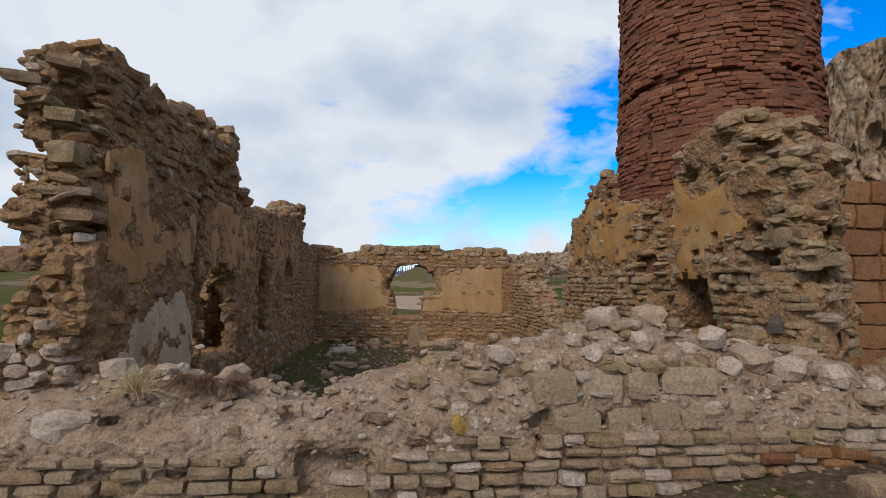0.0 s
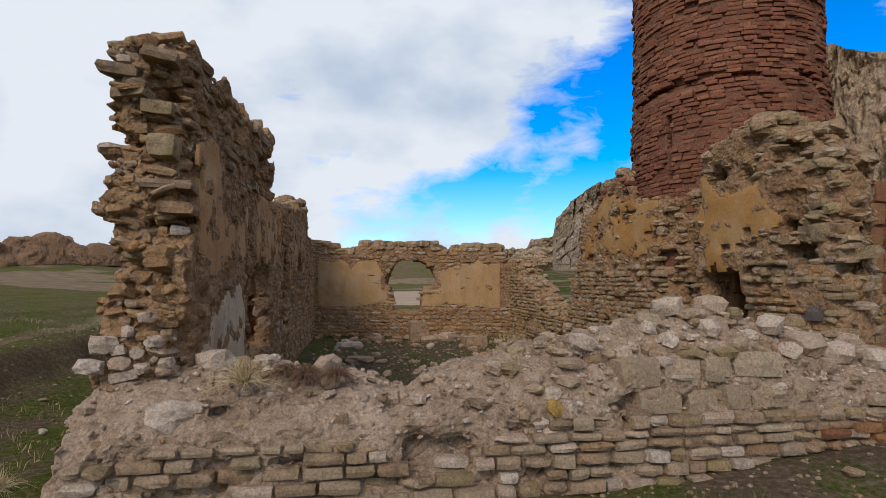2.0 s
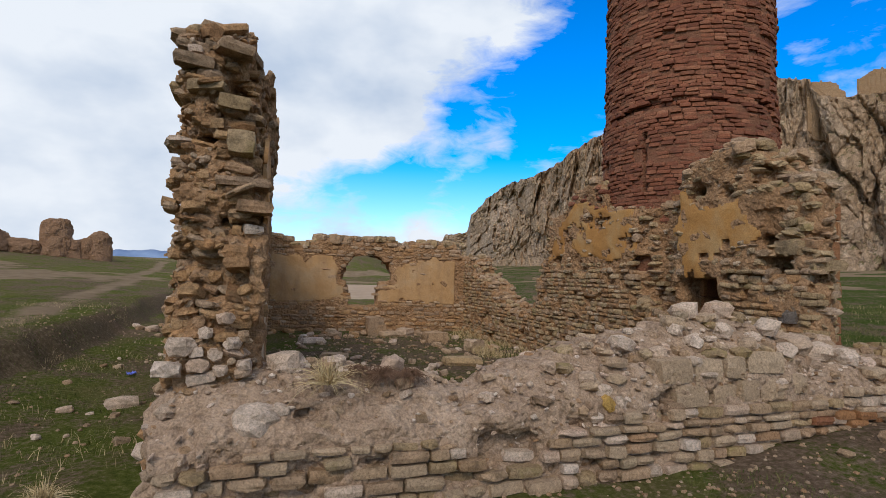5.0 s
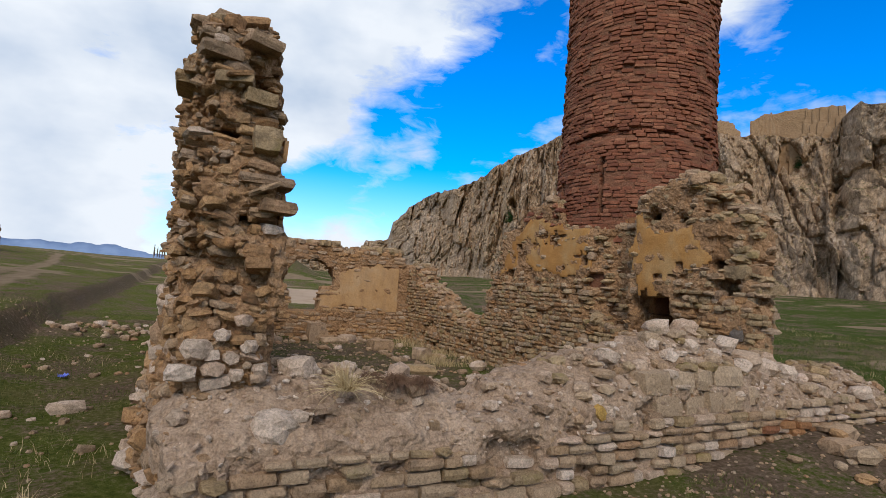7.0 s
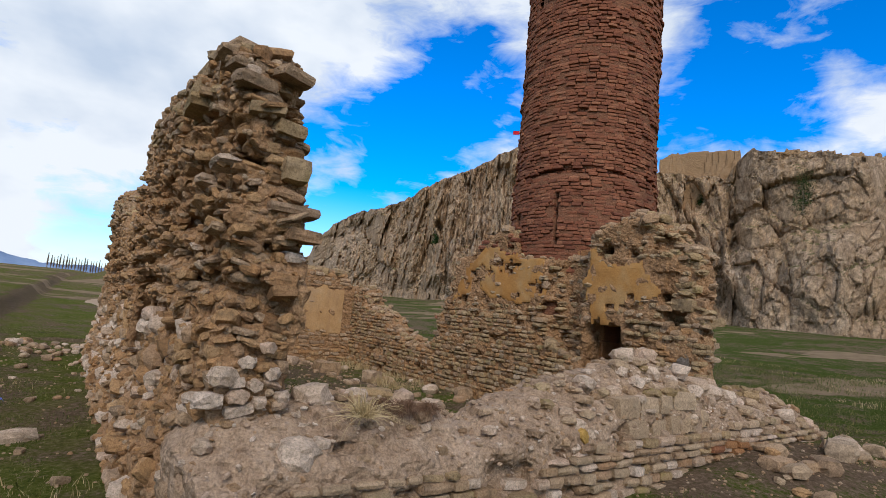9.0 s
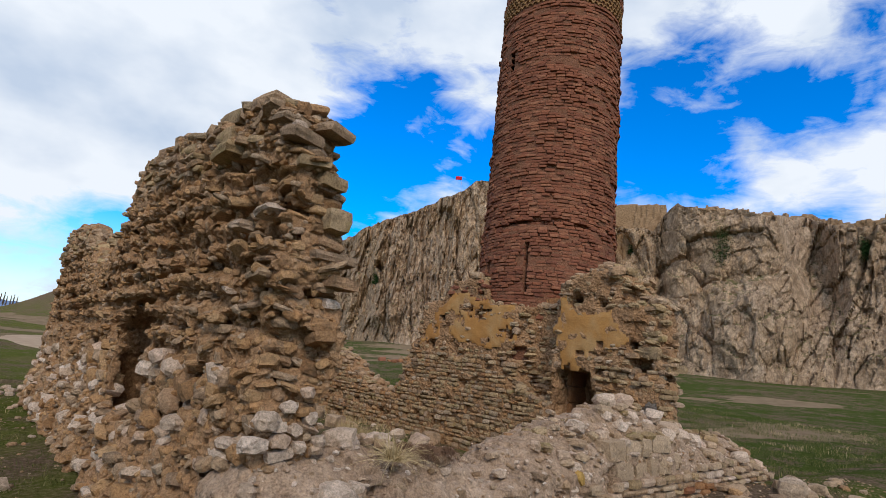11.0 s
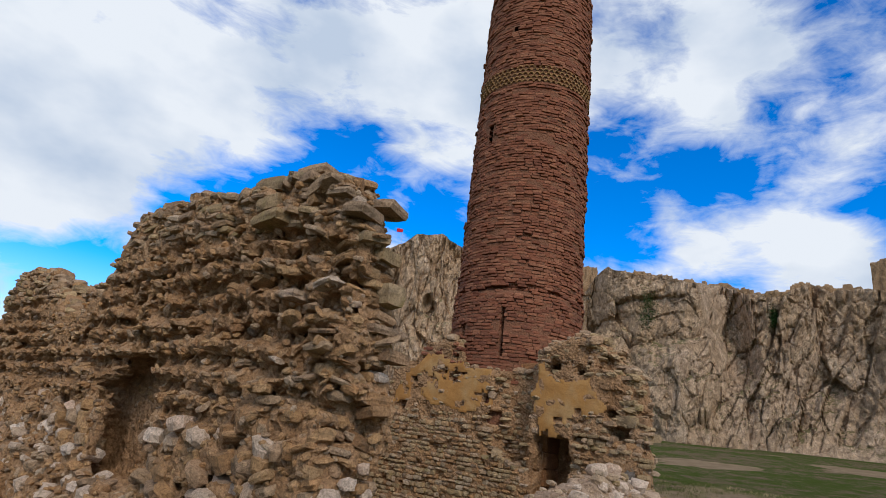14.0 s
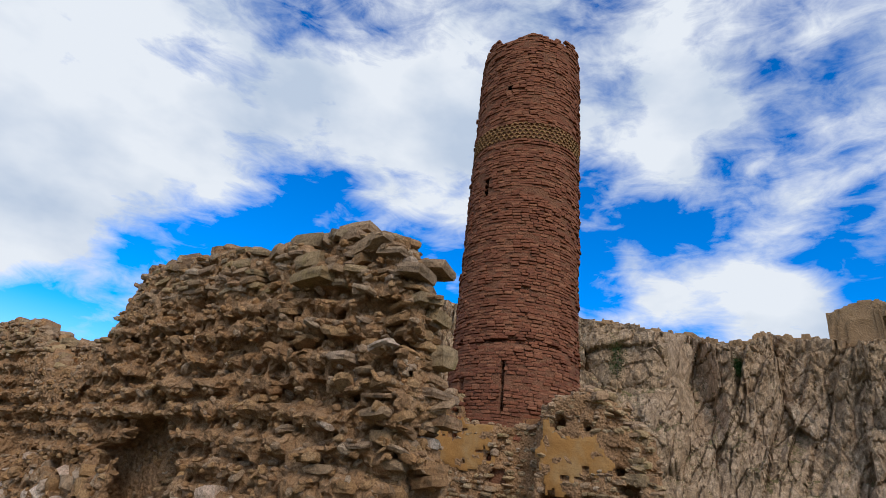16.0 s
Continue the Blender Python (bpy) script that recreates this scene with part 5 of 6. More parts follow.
def on_cliff(az, el):
    """The point of the rock face seen in that direction from the meadow."""
    i = int(np.argmin(np.abs(LEDGE["az"] - az)))
    x, y, z = LEDGE["x"][i], LEDGE["y"][i], LEDGE["z"][i]
    e = np.degrees(np.arctan2(z - 1.9, np.hypot(x + 3, y)))
    j = int(np.argmin(np.abs(e - el)))
    return Vector((x[j], y[j], z[j]))


def rampart(az0, az1, height, seed, label, merlons=0.0, window=None, sink=5.0, cell=0.4, back=2.0):
    """A worn wall that follows the rim of the rock between two azimuths."""
    rim = [on_cliff(az0 + (az1 - az0) * k / 40, 40) for k in range(41)]
    a, b = rim[0], rim[-1]
    d = b - a
    length = math.hypot(d.x, d.y)
    ux, uy = d.x / length, d.y / length
    along = np.array([(p.x - a.x) * ux + (p.y - a.y) * uy for p in rim])
    aside = np.array([-(p.x - a.x) * uy + (p.y - a.y) * ux for p in rim])
    rise = np.array([p.z - a.z for p in rim])
    order = np.argsort(along)
    along, aside, rise = along[order], aside[order], rise[order]
    soft = np.convolve(np.pad(rise, 7, mode="edge"), np.ones(15) / 15, "valid")
    aside = np.convolve(np.pad(aside, 7, mode="edge"), np.ones(15) / 15, "valid") + back
    lo, hi = aside.min(), aside.max()
    s = Solid((length, hi - lo + 3.2, rise.max() - rise.min() + height + sink + 1.6), cell, (0, lo, rise.min() - sink))
    x, y, z = s.p[..., 0], s.p[..., 1], s.p[..., 2]
    base, front = np.interp(x, along, soft), np.interp(x, along, aside)
    n = fbm(s.p, 0.22, 3, seed)
    top = base + height + (0.8 if merlons else 1.8) * n - 0.4
    if not merlons:
        top = top - 1.6 * np.exp(-(x / 2.2) ** 2) - 1.6 * np.exp(-((x - length) / 2.2) ** 2)
    if merlons:
        top = top + 0.6 * (np.floor(x / merlons) % 2)
    s.keep((z < top) & (y > front + 0.5 + 0.3 * n + 0.06 * np.clip(z - base, 0, 9)) & (y < front + 2.6) & (z > base - sink + 0.5))
    if window:
        s.keep(~((np.abs(x - window[0]) < 0.8) & (np.abs(z - base - window[1]) < 1.0) & (y < front + 1.7)))
    ob = new("rampart", s.mesh("rampart", M_MUD, 0.15, 1, seed, 0.8))
    ob.matrix_world = pose(a.x, a.y, a.z, 0, 0, math.degrees(math.atan2(uy, ux)))
    return tagged(ob, label, "rampart", "citadel ramparts")


rampart(50.8, 58.2, 6.6, 91, "ochre mud-brick bastion on the cliff edge", sink=9.0, back=1.5)
rampart(47.6, 50.6, 4.2, 92, "worn ochre mud-brick rampart above the rock", sink=9.0, back=1.5)
rampart(69.0, 77.6, 1.6, 93, "low stepped mud-brick rampart along the cliff top", 2.2)
rampart(61.0, 69.0, 1.4, 94, "low stepped mud-brick rampart along the cliff top", 2.4)
rampart(81.9, 96.0, 8.4, 95, "tall mud-brick tower with one dark window", 0.0, (9.8, 4.0), sink=9.0, back=1.5)
rampart(77.8, 81.2, 1.6, 96, "low stepped mud-brick rampart along the cliff top", 1.5)


def flagpole():
    p = on_cliff(36.9, 40)
    root = new("flagpole")
    root.matrix_world = pose(p.x, p.y + 2, p.z - 1.0, 0, 0, -36) @ Matrix.Scale(0.55, 4)
    tagged(root, "thin steel pole with a red flag on the cliff top", "flagpole")
    bm = bmesh.new()
    bmesh.ops.create_cone(bm, cap_ends=True, segments=10, radius1=0.09, radius2=0.05, depth=9.0, matrix=Matrix.Translation((0, 0, 4.5)))
    part("pole", bm, M_STEEL, root)
    v, f = [], []
    for i in range(13):
        for j in range(7):
            x = i * 0.24
            v.append((-x - 0.05, 0.16 * math.sin(x * 2.4) * (x / 2.9), 8.9 - j * 0.3 - 0.06 * x * x * 0.3))
    for i in range(12):
        for j in range(6):
            a = i * 7 + j
            f.append((a, a + 1, a + 8, a + 7))
    flag = child("flag", mesh_from("flag", v, f, M_FLAG, True), root, label="plain red cloth flag")
    sol = flag.modifiers.new("cloth", "SOLIDIFY")
    sol.thickness = 0.02
    return root


def plain(name, colour, rough=0.6, metal=0.0, var=0.25):
    m, nt, b, geo = start(name, rough)
    n = noise_tex(nt, geo.outputs["Position"], 3.0, 4)
    lo, hi = tuple(c * (1 - var) for c in colour), tuple(min(1, c * (1 + var)) for c in colour)
    nt.links.new(ramp_of(nt, n, [(0.3, lo), (0.7, hi)]), b.inputs["Base Color"])
    b.inputs["Metallic"].default_value = metal
    return m


M_STEEL = plain("galvanised steel", (0.5, 0.5, 0.5), 0.4, 0.9)
M_FLAG = plain("red cloth", (0.55, 0.02, 0.03), 0.8)
flagpole()


def leaf_material(name, stops):
    m, nt, b, geo = start(name, 0.7)
    nt.links.new(ramp_of(nt, geo.outputs["Random Per Island"], stops), b.inputs["Base Color"])
    return m


M_LEAF = leaf_material("dark ivy leaves", [(0, (0.012, 0.035, 0.010)), (0.6, (0.028, 0.06, 0.016)), (1, (0.05, 0.085, 0.024))])
M_BLADE = leaf_material("grass blades", [(0, (0.040, 0.056, 0.012)), (0.4, (0.080, 0.098, 0.024)), (0.7, (0.13, 0.135, 0.04)), (1, (0.22, 0.185, 0.08))])
M_DRY = leaf_material("dry grass", [(0, (0.32, 0.235, 0.12)), (0.6, (0.48, 0.37, 0.20)), (1, (0.60, 0.48, 0.29))])
M_TWIG = leaf_material("bare grey twigs", [(0, (0.12, 0.09, 0.07)), (1, (0.22, 0.18, 0.14))])


def crevice_bush(az, el, size, seed):
    """A bush rooted in a crevice: a short stem and a ragged crown of leaf clumps."""
    p = on_cliff(az, el)
    out = Vector((-3 - p.x, -p.y, 0)).normalized()
    root = new("crevice_bush")
    root.matrix_world = Matrix.Translation(p + out * 0.9)
    tagged(root, "dark green bush growing in a crevice of the cliff", "bush", "crevice bushes")
    rng = np.random.default_rng(seed)
    bm = bmesh.new()
    bmesh.ops.create_cone(bm, cap_ends=True, segments=7, radius1=0.16, radius2=0.06, depth=size * 0.9, matrix=Matrix.Translation((0, 0, -size * 0.3)))
    part("stem", bm, M_TWIG, root)
    n = 1400
    c = rng.normal(0, 1, (n, 3)) * np.array([0.26, 0.18, 0.42]) * size
    c[:, 0] += 0.25 * size * np.sin(c[:, 2] / size * 3 + 1)
    d1, d2 = rng.normal(0, 1, (n, 3)), rng.normal(0, 1, (n, 3))
    d1 /= np.linalg.norm(d1, axis=1)[:, None]
    d2 /= np.linalg.norm(d2, axis=1)[:, None]
    r = rng.uniform(0.16, 0.34, (n, 1))
    v = np.stack([c, c + d1 * r, c + d2 * r], 1).reshape(-1, 3)
    child("crown", mesh_from("crown", v, np.arange(3 * n).reshape(-1, 3), M_LEAF), root)


crevice_bush(63.3, 13.4, 4.6, 5)
crevice_bush(55.0, 13.2, 1.5, 6)
crevice_bush(74.5, 13.0, 2.0, 7)
crevice_bush(28.4, 7.6, 2.0, 8)


# ---- far west: worn mud-brick stumps, bare poplars, mountains coloured with haze ----
def stump(x, y, w, d, h, seed, label):
    z0 = float(ground_height(x, y)) - 0.3
    s = Solid((w, d, h + 0.6), 0.14, (-w / 2, -d / 2, 0))
    X, Y, Z = s.p[..., 0], s.p[..., 1], s.p[..., 2]
    n = fbm(s.p, 0.7, 4, seed)
    taper = 1 - 0.35 * (Z / h) ** 2
    s.keep(((X / (w / 2)) ** 2 + (Y / (d / 2)) ** 2 < taper * (0.9 + 0.5 * n)) & (Z < h * (0.95 + 0.25 * n) - 0.25 * h * (X / w * 2) ** 2))
    ob = new("mud_ruin", s.mesh("mud_ruin", M_MUDDARK, 0.09, 2, seed, 1.6))
    ob.matrix_world = pose(x, y, z0, 0, 0, 20)
    return tagged(ob, label, "ruin", "mud-brick stumps")


M_MUDDARK = mass_material("weathered brown mud brick", [(0.3, (0.20, 0.13, 0.085)), (0.5, (0.27, 0.18, 0.12)), (0.7, (0.33, 0.235, 0.16))], 0.4, 0.1)


def seen(az, d):
    return -3 + d * math.sin(radians(az)), d * math.cos(radians(az))


for az_, w_, h_, sd_, lb_ in ((-22.3, 3.4, 4.1, 101, "tall rounded stump of a brown mud-brick ruin"), (-20.9, 2.8, 2.2, 102, "low slumped stump of brown mud brick"), (-20.0, 2.4, 2.4, 103, "rounded stump of brown mud brick"), (-19.1, 2.5, 3.0, 104, "squat stump of brown mud brick"), (-24.6, 4.0, 1.6, 105, "low slumped stump of brown mud brick"), (-27.2, 4.6, 2.3, 106, "broad slumped ruin of brown mud brick"), (-29.0, 4.6, 2.1, 107, "broad slumped ruin of brown mud brick"), (-30.7, 4.6, 3.3, 108, "tall slumped ruin of brown mud brick"), (-32.4, 5.0, 2.7, 109, "broad slumped ruin of brown mud brick"), (-35.5, 6.5, 2.6, 110, "low slumped stump of brown mud brick")):
    x_, y_ = seen(az_, 66)
    stump(x_, y_, w_, w_ * 0.8, h_, sd_, lb_)


def poplar(seed):
    rng = np.random.default_rng(seed)
    root = new("bare_poplar")
    tagged(root, "leafless grey poplar in a far row", "tree", "row of poplars")
    h = 8.5
    bm = bmesh.new()
    bmesh.ops.create_cone(bm, cap_ends=True, segments=8, radius1=0.22, radius2=0.04, depth=h, matrix=Matrix.Translation((0, 0, h / 2)))
    part("trunk", bm, M_TWIG, root)
    v, f = [], []
    for k in range(300):
        z = h * rng.uniform(0.12, 0.97)
        a = rng.uniform(0, 2 * math.pi)
        ln = (0.35 + 1.5 * (1 - z / h)) * rng.uniform(0.6, 1.1)
        tip = np.array([math.cos(a) * ln * 0.5, math.sin(a) * ln * 0.5, z + ln])
        b = np.array([0, 0, z])
        w = 0.11
        side = np.array([-math.sin(a), math.cos(a), 0]) * w
        i = len(v)
        v += [b + side, b - side, b + np.array([math.cos(a), math.sin(a), 0]) * w, tip]
        f += [(i, i + 1, i + 3), (i + 1, i + 2, i + 3), (i + 2, i, i + 3)]
    child("crown", mesh_from("crown", v, f, M_TWIG), root)
    return root


first_tree = poplar(3)
tree_rng = np.random.default_rng(8)
for k_ in range(22):
    x_, y_ = seen(-6.4 + k_ * 0.22 + tree_rng.uniform(-0.05, 0.05), 300)
    m_ = pose(x_, y_, float(ground_height(x_, y_)) - 0.2, 0, 0, 360 * tree_rng.random()) @ Matrix.Scale(tree_rng.uniform(0.75, 1.05), 4)
    if k_ == 0:
        first_tree.matrix_world = m_
    else:
        copy_thing(first_tree, m_)


def mountains():
    az = np.radians(np.linspace(-75, 16, 300))
    p = np.stack([az * 30, 0 * az, 0 * az], -1)
    h = 58 + 24 * fbm(p, 0.35, 5, 121) + 8 * fbm(p, 2.0, 3, 122)
    v = []
    for r, k in ((2300, -0.4), (2340, 0.5), (2400, 1.0), (2480, 0.0)):
        v.append(np.stack([np.sin(az) * r, np.cos(az) * r, h * k - 10 * (k <= 0)], -1))
    v = np.stack(v, 1)
    i, j = np.meshgrid(np.arange(len(az) - 1), np.arange(3), indexing="ij")
    a = (i * 4 + j).ravel()
    m, nt, b, geo = start("mountains tinted haze blue", 1.0)
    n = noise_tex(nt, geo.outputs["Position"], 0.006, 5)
    # the blue is the haze of distance, painted into the base colour
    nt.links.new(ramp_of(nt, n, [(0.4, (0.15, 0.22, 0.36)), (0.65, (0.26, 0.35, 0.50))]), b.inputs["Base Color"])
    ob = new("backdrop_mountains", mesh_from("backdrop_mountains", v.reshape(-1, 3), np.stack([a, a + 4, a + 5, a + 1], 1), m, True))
    tagged(ob, "low mountain range on the horizon, haze blue painted into its colour", "mountains", kind="structure")


mountains()


# ---- loose stones ----
def boulder(x, y, size, shape, kind, material, label, turn=0.0, z=None, group="loose stones", tilt=(0, 0)):
    ob = new("boulder", stone_mesh(kind, shape, material))
    z0 = float(ground_height(x, y)) if z is None else z
    ob.matrix_world = pose(x, y, z0 + size[2] * 0.32, tilt[0], tilt[1], turn) @ Matrix.Diagonal((*size, 1))
    return tagged(ob, label, "stone", group)


# blocks fallen inside the ruin, below the window and across the floor
for x_, y_, sz_, k_, kd_, mt_, t_, lb_ in (
        (-0.70, 16.3, (0.62, 0.5, 0.42), 0, "block", M_TAN, 5, "grey-tan squared block below the window"),
        (-0.25, 16.0, (0.9, 0.5, 0.2), 2, "rubble", M_TAN, 20, "flat tan slab fallen below the window"),
        (0.2, 16.2, (0.55, 0.4, 0.28), 3, "rubble", M_PALE, 50, "pale broken block below the window"),
        (-0.75, 16.25, (0.5, 0.42, 0.7), 4, "block", M_TAN, 12, "upright tan block below the window"),
        (0.80, 14.6, (0.66, 0.5, 0.36), 1, "block", M_TAN, 8, "squared tan block on the grassy floor"),
        (1.45, 12.95, (0.52, 0.4, 0.36), 4, "rubble", M_TAN, 30, "rounded tan block on the grassy floor"),
        (0.55, 10.8, (0.85, 0.45, 0.22), 5, "rubble", M_OLIVE, -6, "long flat stone sunk in the floor"),
        (2.2, 11.2, (0.4, 0.3, 0.24), 6, "lump", M_PALE, 10, "pale rough stone on the floor"),
        (2.75, 10.6, (0.5, 0.4, 0.3), 7, "rubble", M_TAN, 70, "tan rough stone by the east wall"),
        (-2.6, 14.3, (0.7, 0.4, 0.2), 8, "rubble", M_PALE, 25, "pale flat slab on the dark floor"),
        (-2.1, 11.6, (0.6, 0.4, 0.18), 9, "rubble", M_TAN, -20, "tan flat slab on the dark floor"),
        (1.4, 9.6, (0.42, 0.32, 0.2), 3, "lump", M_PALE, 40, "pale rough stone on the floor"),
        (-5.17, 8.25, (0.42, 0.26, 0.18), 5, "lump", M_PALE, 12, "long pale boulder in the grassy trench"),
        (5.1, 3.95, (0.55, 0.4, 0.3), 5, "rubble", M_TAN, 20, "tan boulder in the rubble before the wall"),
        (5.6, 4.15, (0.5, 0.36, 0.26), 6, "lump", M_PALE, 50, "pale boulder in the rubble before the wall"),
        (3.4, 3.95, (0.45, 0.3, 0.16), 7, "rubble", M_TAN, 0, "flat tan stone in the rubble before the wall"),
        (4.1, 3.7, (0.5, 0.34, 0.2), 8, "rubble", M_TAN, 35, "tan stone in the rubble before the wall")):
    boulder(x_, y_, sz_, k_, kd_, mt_, lb_, t_)
scatter = np.random.default_rng(31)


def strew(count, area, size, label, mats, group):
    for _ in range(count):
        x, y = area(scatter)
        s = scatter.uniform(*size)
        boulder(x, y, (s * scatter.uniform(0.9, 1.5), s, s * scatter.uniform(0.45, 0.75)), int(scatter.integers(10)), "lump" if scatter.random() < 0.6 else "rubble", mats[scatter.integers(len(mats))], label, scatter.uniform(0, 360), None, group, tuple(scatter.normal(0, 10, 2)))


strew(60, lambda r: (-6.4 + r.normal(0, 0.6), 17.6 + r.normal(0, 1.1)), (0.08, 0.26), "pale stone in a heap on the bank", (M_PALE, M_TAN, M_TAN), "heap on the bank")
strew(60, lambda r: (r.uniform(2.6, 8.0), 3.2 + r.uniform(-0.6, 1.2)), (0.08, 0.26), "tan stone strewn before the low wall", (M_TAN, M_WARM, M_DRESSED), "stones before the low wall")
strew(34, lambda r: (r.uniform(-6.6, -4.4), r.uniform(4, 16)), (0.05, 0.15), "small pale stone in the grassy trench", (M_PALE, M_TAN), "stones in the trench")
strew(90, lambda r: (r.uniform(-3.2, 2.7), r.uniform(8.0, 16.8)), (0.06, 0.22), "small stone strewn on the ruin floor", (M_PALE, M_TAN, M_TAN), "stones on the floor")
strew(30, lambda r: (r.uniform(-4, 1.5), r.uniform(15.6, 17.0)), (0.1, 0.3), "rubble stone below the north wall", (M_TAN, M_TAN, M_WARM), "stones below the north wall")
strew(60, lambda r: (24.0 + r.normal(0, 1.2), 43.0 + r.normal(0, 0.8)), (0.3, 0.7), "red brick rubble in a heap on the meadow", (M_BRICK, M_ASHLAR), "brick heap on the meadow")


def pebbles(name, n, area, size, material, label, seed):
    rng = np.random.default_rng(seed)
    vs, fs = [], []
    for k in range(n):
        x, y = area(rng)
        s = rng.uniform(*size)
        a = np.array(pose(0, 0, 0, *rng.uniform(0, 360, 3)))[:3, :3] * s
        vs.append(SHAPES["lump"][int(rng.integers(10))] @ a.T * np.array([1, 1, 0.7]) + np.array([x, y, float(ground_height(x, y)) + s * 0.15]))
        fs.append(CUBE_F + k * len(CUBE))
    ob = new(name, mesh_from(name, np.concatenate(vs), np.concatenate(fs), material))
    tagged(ob, label, "pebbles", kind="stuff")


pebbles("trench_pebbles", 600, lambda r: (r.uniform(-9.5, -4.1), r.uniform(2.5, 19)), (0.015, 0.05), M_TAN, "tan pebbles strewn through the trench grass", 41)
pebbles("floor_pebbles", 900, lambda r: (r.uniform(-3.4, 2.9), r.uniform(6, 17)), (0.02, 0.08), M_TAN, "tan crumbs of stone on the ruin floor", 42)
pebbles("front_pebbles", 900, lambda r: (r.uniform(-1, 9), r.uniform(2.6, 4.6)), (0.012, 0.045), M_TAN, "tan crumbs of stone before the low wall", 43)


# ---- grass ----
def blades(name, n, area, height, width, material, label, seed, lean=0.5, clump=0.0):
    rng = np.random.default_rng(seed)
    x, y = area(rng, n)
    x, y = np.asarray(x), np.asarray(y)
    keep = fbm(np.stack([x, y, 0 * x], -1), 0.8, 3, seed) > clump
    x, y = x[keep], y[keep]
    n = len(x)
    z = ground_height(x, y) - 0.01
    h = rng.uniform(*height, n)
    a = rng.uniform(0, 2 * np.pi, n)
    w = rng.uniform(*width, n)
    dx, dy = np.cos(a), np.sin(a)
    lx, ly = rng.normal(0, lean, n) * h, rng.normal(0, lean, n) * h
    b0 = np.stack([x - dx * w, y - dy * w, z], 1)
    b1 = np.stack([x + dx * w, y + dy * w, z], 1)
    m0 = np.stack([x - dx * w * 0.7 + lx * 0.35, y - dy * w * 0.7 + ly * 0.35, z + h * 0.6], 1)
    m1 = np.stack([x + dx * w * 0.7 + lx * 0.35, y + dy * w * 0.7 + ly * 0.35, z + h * 0.6], 1)
    t = np.stack([x + lx, y + ly, z + h], 1)
    v = np.stack([b0, b1, m1, m0, t], 1).reshape(-1, 3)
    k = np.arange(n)[:, None] * 5
    f = np.concatenate([k + np.array([[0, 1, 2]]), k + np.array([[0, 2, 3]]), k + np.array([[3, 2, 4]])])
    ob = new(name, mesh_from(name, v, f, material))
    tagged(ob, label, "grass", kind="stuff")


box = lambda x0, x1, y0, y1: (lambda r, n: (r.uniform(x0, x1, n), r.uniform(y0, y1, n)))
blades("trench_grass", 60000, box(-13, -4.0, 2.0, 22), (0.02, 0.06), (0.003, 0.007), M_BLADE, "short olive green grass on bank and trench", 51, 0.6, -0.1)
blades("floor_grass", 12000, box(-3.2, 3.0, 5.2, 17), (0.03, 0.08), (0.003, 0.006), M_BLADE, "short green grass on the ruin floor", 52, 0.6, 0.05)
blades("meadow_grass", 60000, box(4.6, 26, 5.5, 30), (0.04, 0.14), (0.004, 0.010), M_BLADE, "short green meadow grass", 53, 0.6, -0.15)
blades("front_grass", 14000, box(-1.5, 9.0, 2.2, 4.5), (0.02, 0.07), (0.003, 0.006), M_BLADE, "short green grass before the low wall", 54, 0.6, 0.28)
blades("dry_meadow_grass", 14000, box(6, 26, 5, 22), (0.06, 0.2), (0.003, 0.007), M_DRY, "patches of dry straw-coloured grass", 55, 0.45, 0.32)
blades("dry_trench_grass", 7000, box(-12, -4.2, 3, 18), (0.05, 0.16), (0.002, 0.004), M_DRY, "thin dry grass on the bank", 56, 0.5, 0.15)
blades("dry_floor_grass", 3500, box(1.2, 2.9, 11.5, 16.8), (0.1, 0.3), (0.003, 0.006), M_DRY, "dry grass below the east wall", 57, 0.4, -0.1)


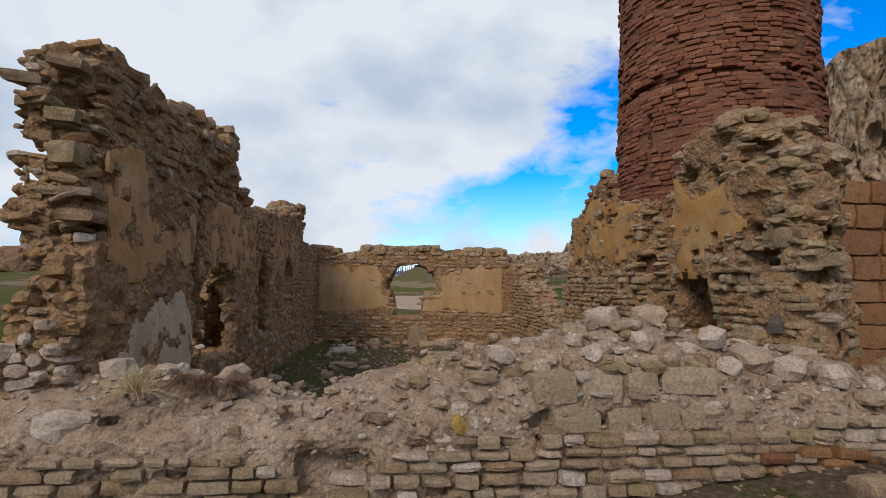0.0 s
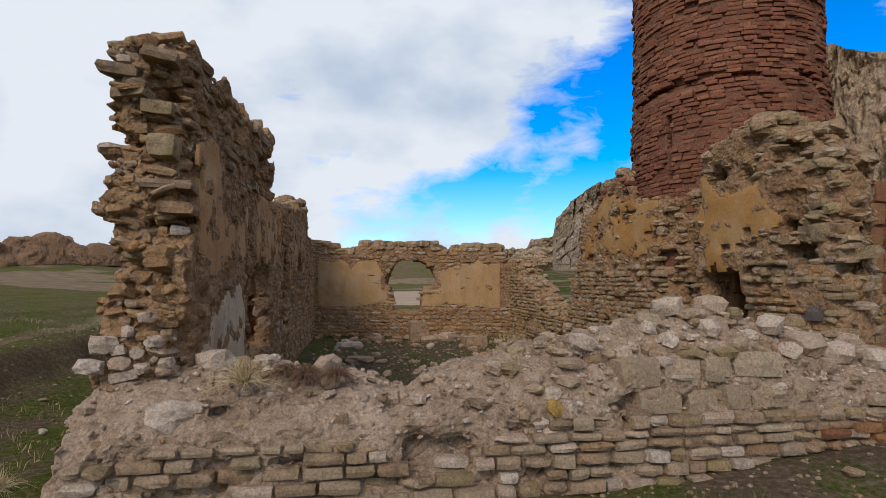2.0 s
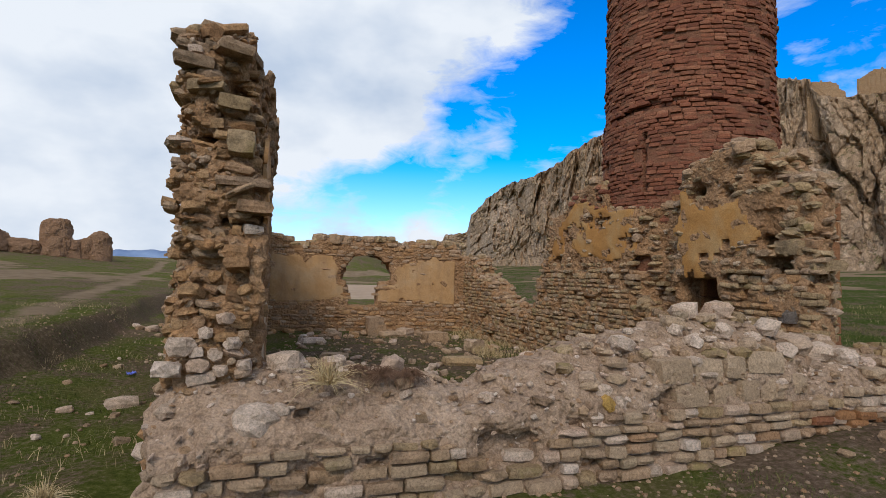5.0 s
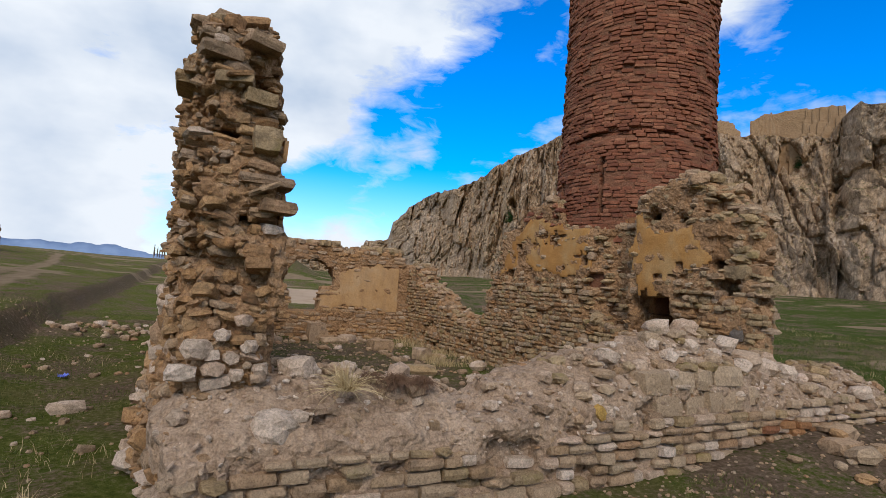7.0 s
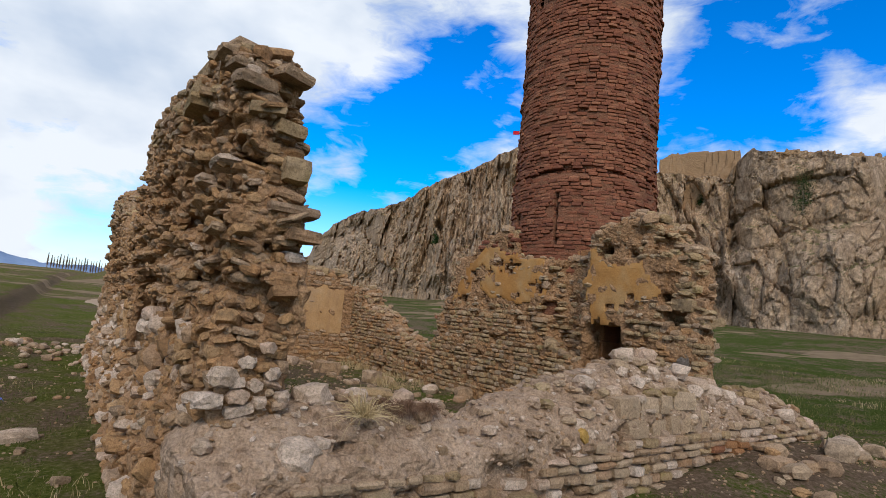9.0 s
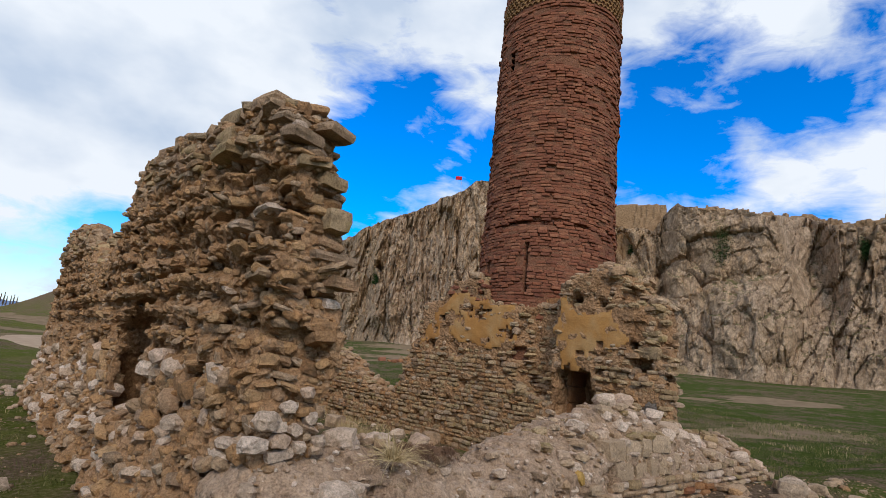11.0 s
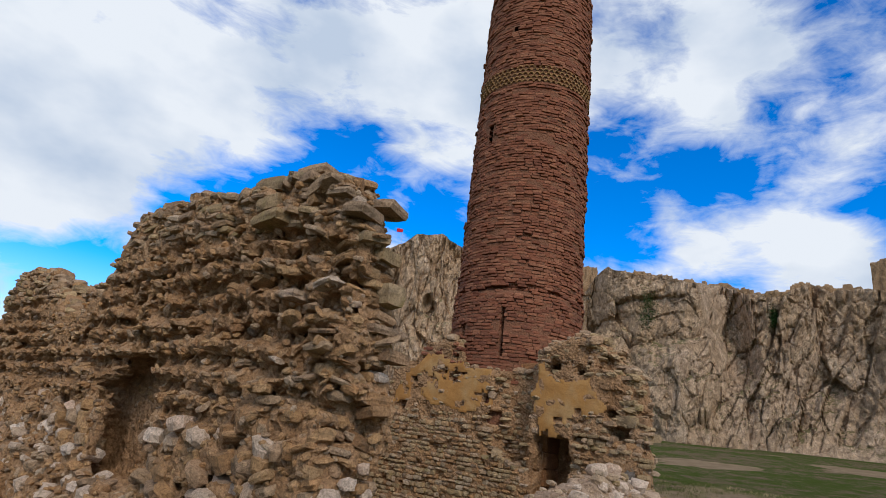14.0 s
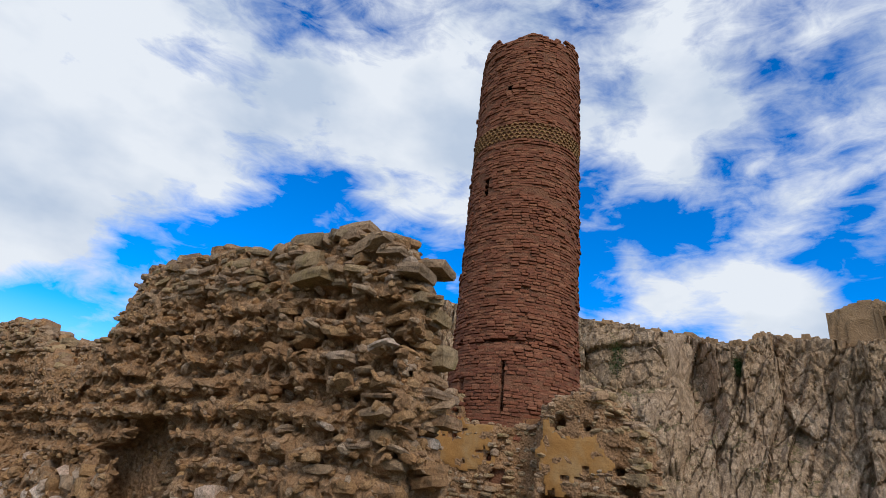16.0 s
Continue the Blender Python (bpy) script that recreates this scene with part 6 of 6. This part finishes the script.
def dry_tuft(x, y, z, n, size, seed, label, droop=0.5, material=None):
    """A tussock of dry stalks that spray outward and bend over."""
    rng = np.random.default_rng(seed)
    v, f = [], []
    for _ in range(n):
        a, e = rng.uniform(0, 2 * math.pi), rng.uniform(0.15, 1.45)
        ln = size * rng.uniform(0.5, 1.15)
        d = np.array([math.cos(a) * math.cos(e), math.sin(a) * math.cos(e), math.sin(e)])
        side = np.array([-math.sin(a), math.cos(a), 0])
        w = rng.uniform(0.0025, 0.005)
        p = np.array([rng.normal(0, 0.03), rng.normal(0, 0.03), 0])
        i0 = len(v)
        for k in range(5):
            t = k / 4
            q = p + d * ln * t - np.array([0, 0, droop * ln * t * t * rng.uniform(0.8, 1.2)])
            ww = w * (1 - 0.8 * t)
            up = np.array([0, 0, ww])
            v += [q + side * ww, q - side * ww, q + up]
        for k in range(4):
            b = i0 + 3 * k
            for s0, s1 in ((0, 1), (1, 2), (2, 0)):
                f.append((b + s0, b + s1, b + 3 + s1, b + 3 + s0))
    ob = new("dry_tussock", mesh_from("dry_tussock", v, f, material or M_DRY))
    ob.matrix_world = Matrix.Translation((x, y, z))
    return tagged(ob, label, "dry grass")


dry_tuft(-2.42, 4.16, 0.98, 170, 0.42, 61, "spreading tussock of dry straw on the low wall", 0.42)
dry_tuft(-4.35, 3.9, 0.0, 200, 0.4, 62, "dry straw tussock at the foot of the pillar")
dry_tuft(-4.6, 4.6, 0.0, 160, 0.34, 63, "dry straw tussock at the foot of the pillar")
M_ROOT = leaf_material("dark dead roots", [(0, (0.10, 0.055, 0.034)), (1, (0.20, 0.12, 0.075))])
for x_, y_, z_, n_, s_ in ((-1.95, 4.33, 1.02, 420, 0.2), (-1.7, 4.36, 1.0, 420, 0.19), (-2.15, 4.4, 1.04, 300, 0.16)):
    dry_tuft(x_, y_, z_, n_, s_, int(100 + 10 * x_), "matted dark dead roots on the low wall", 0.75, M_ROOT)


def litter(x, y):
    """A crumpled scrap of blue plastic, thrown away in the trench."""
    rng = np.random.default_rng(71)
    bm = bmesh.new()
    bmesh.ops.create_grid(bm, x_segments=6, y_segments=6, size=0.07)
    for v in bm.verts:
        v.co.z += 0.045 + rng.uniform(-0.03, 0.04)
        v.co.x += rng.uniform(-0.012, 0.012)
    bmesh.ops.solidify(bm, geom=bm.faces[:], thickness=0.004)
    me = bpy.data.meshes.new("litter")
    bm.to_mesh(me)
    bm.free()
    me.materials.append(plain("blue plastic film", (0.12, 0.16, 0.55), 0.35))
    ob = new("litter", me)
    ob.matrix_world = pose(x, y, float(ground_height(x, y)), 0, 0, 30)
    tagged(ob, "crumpled scrap of blue plastic in the trench grass", "litter")


litter(-5.76, 10.6)
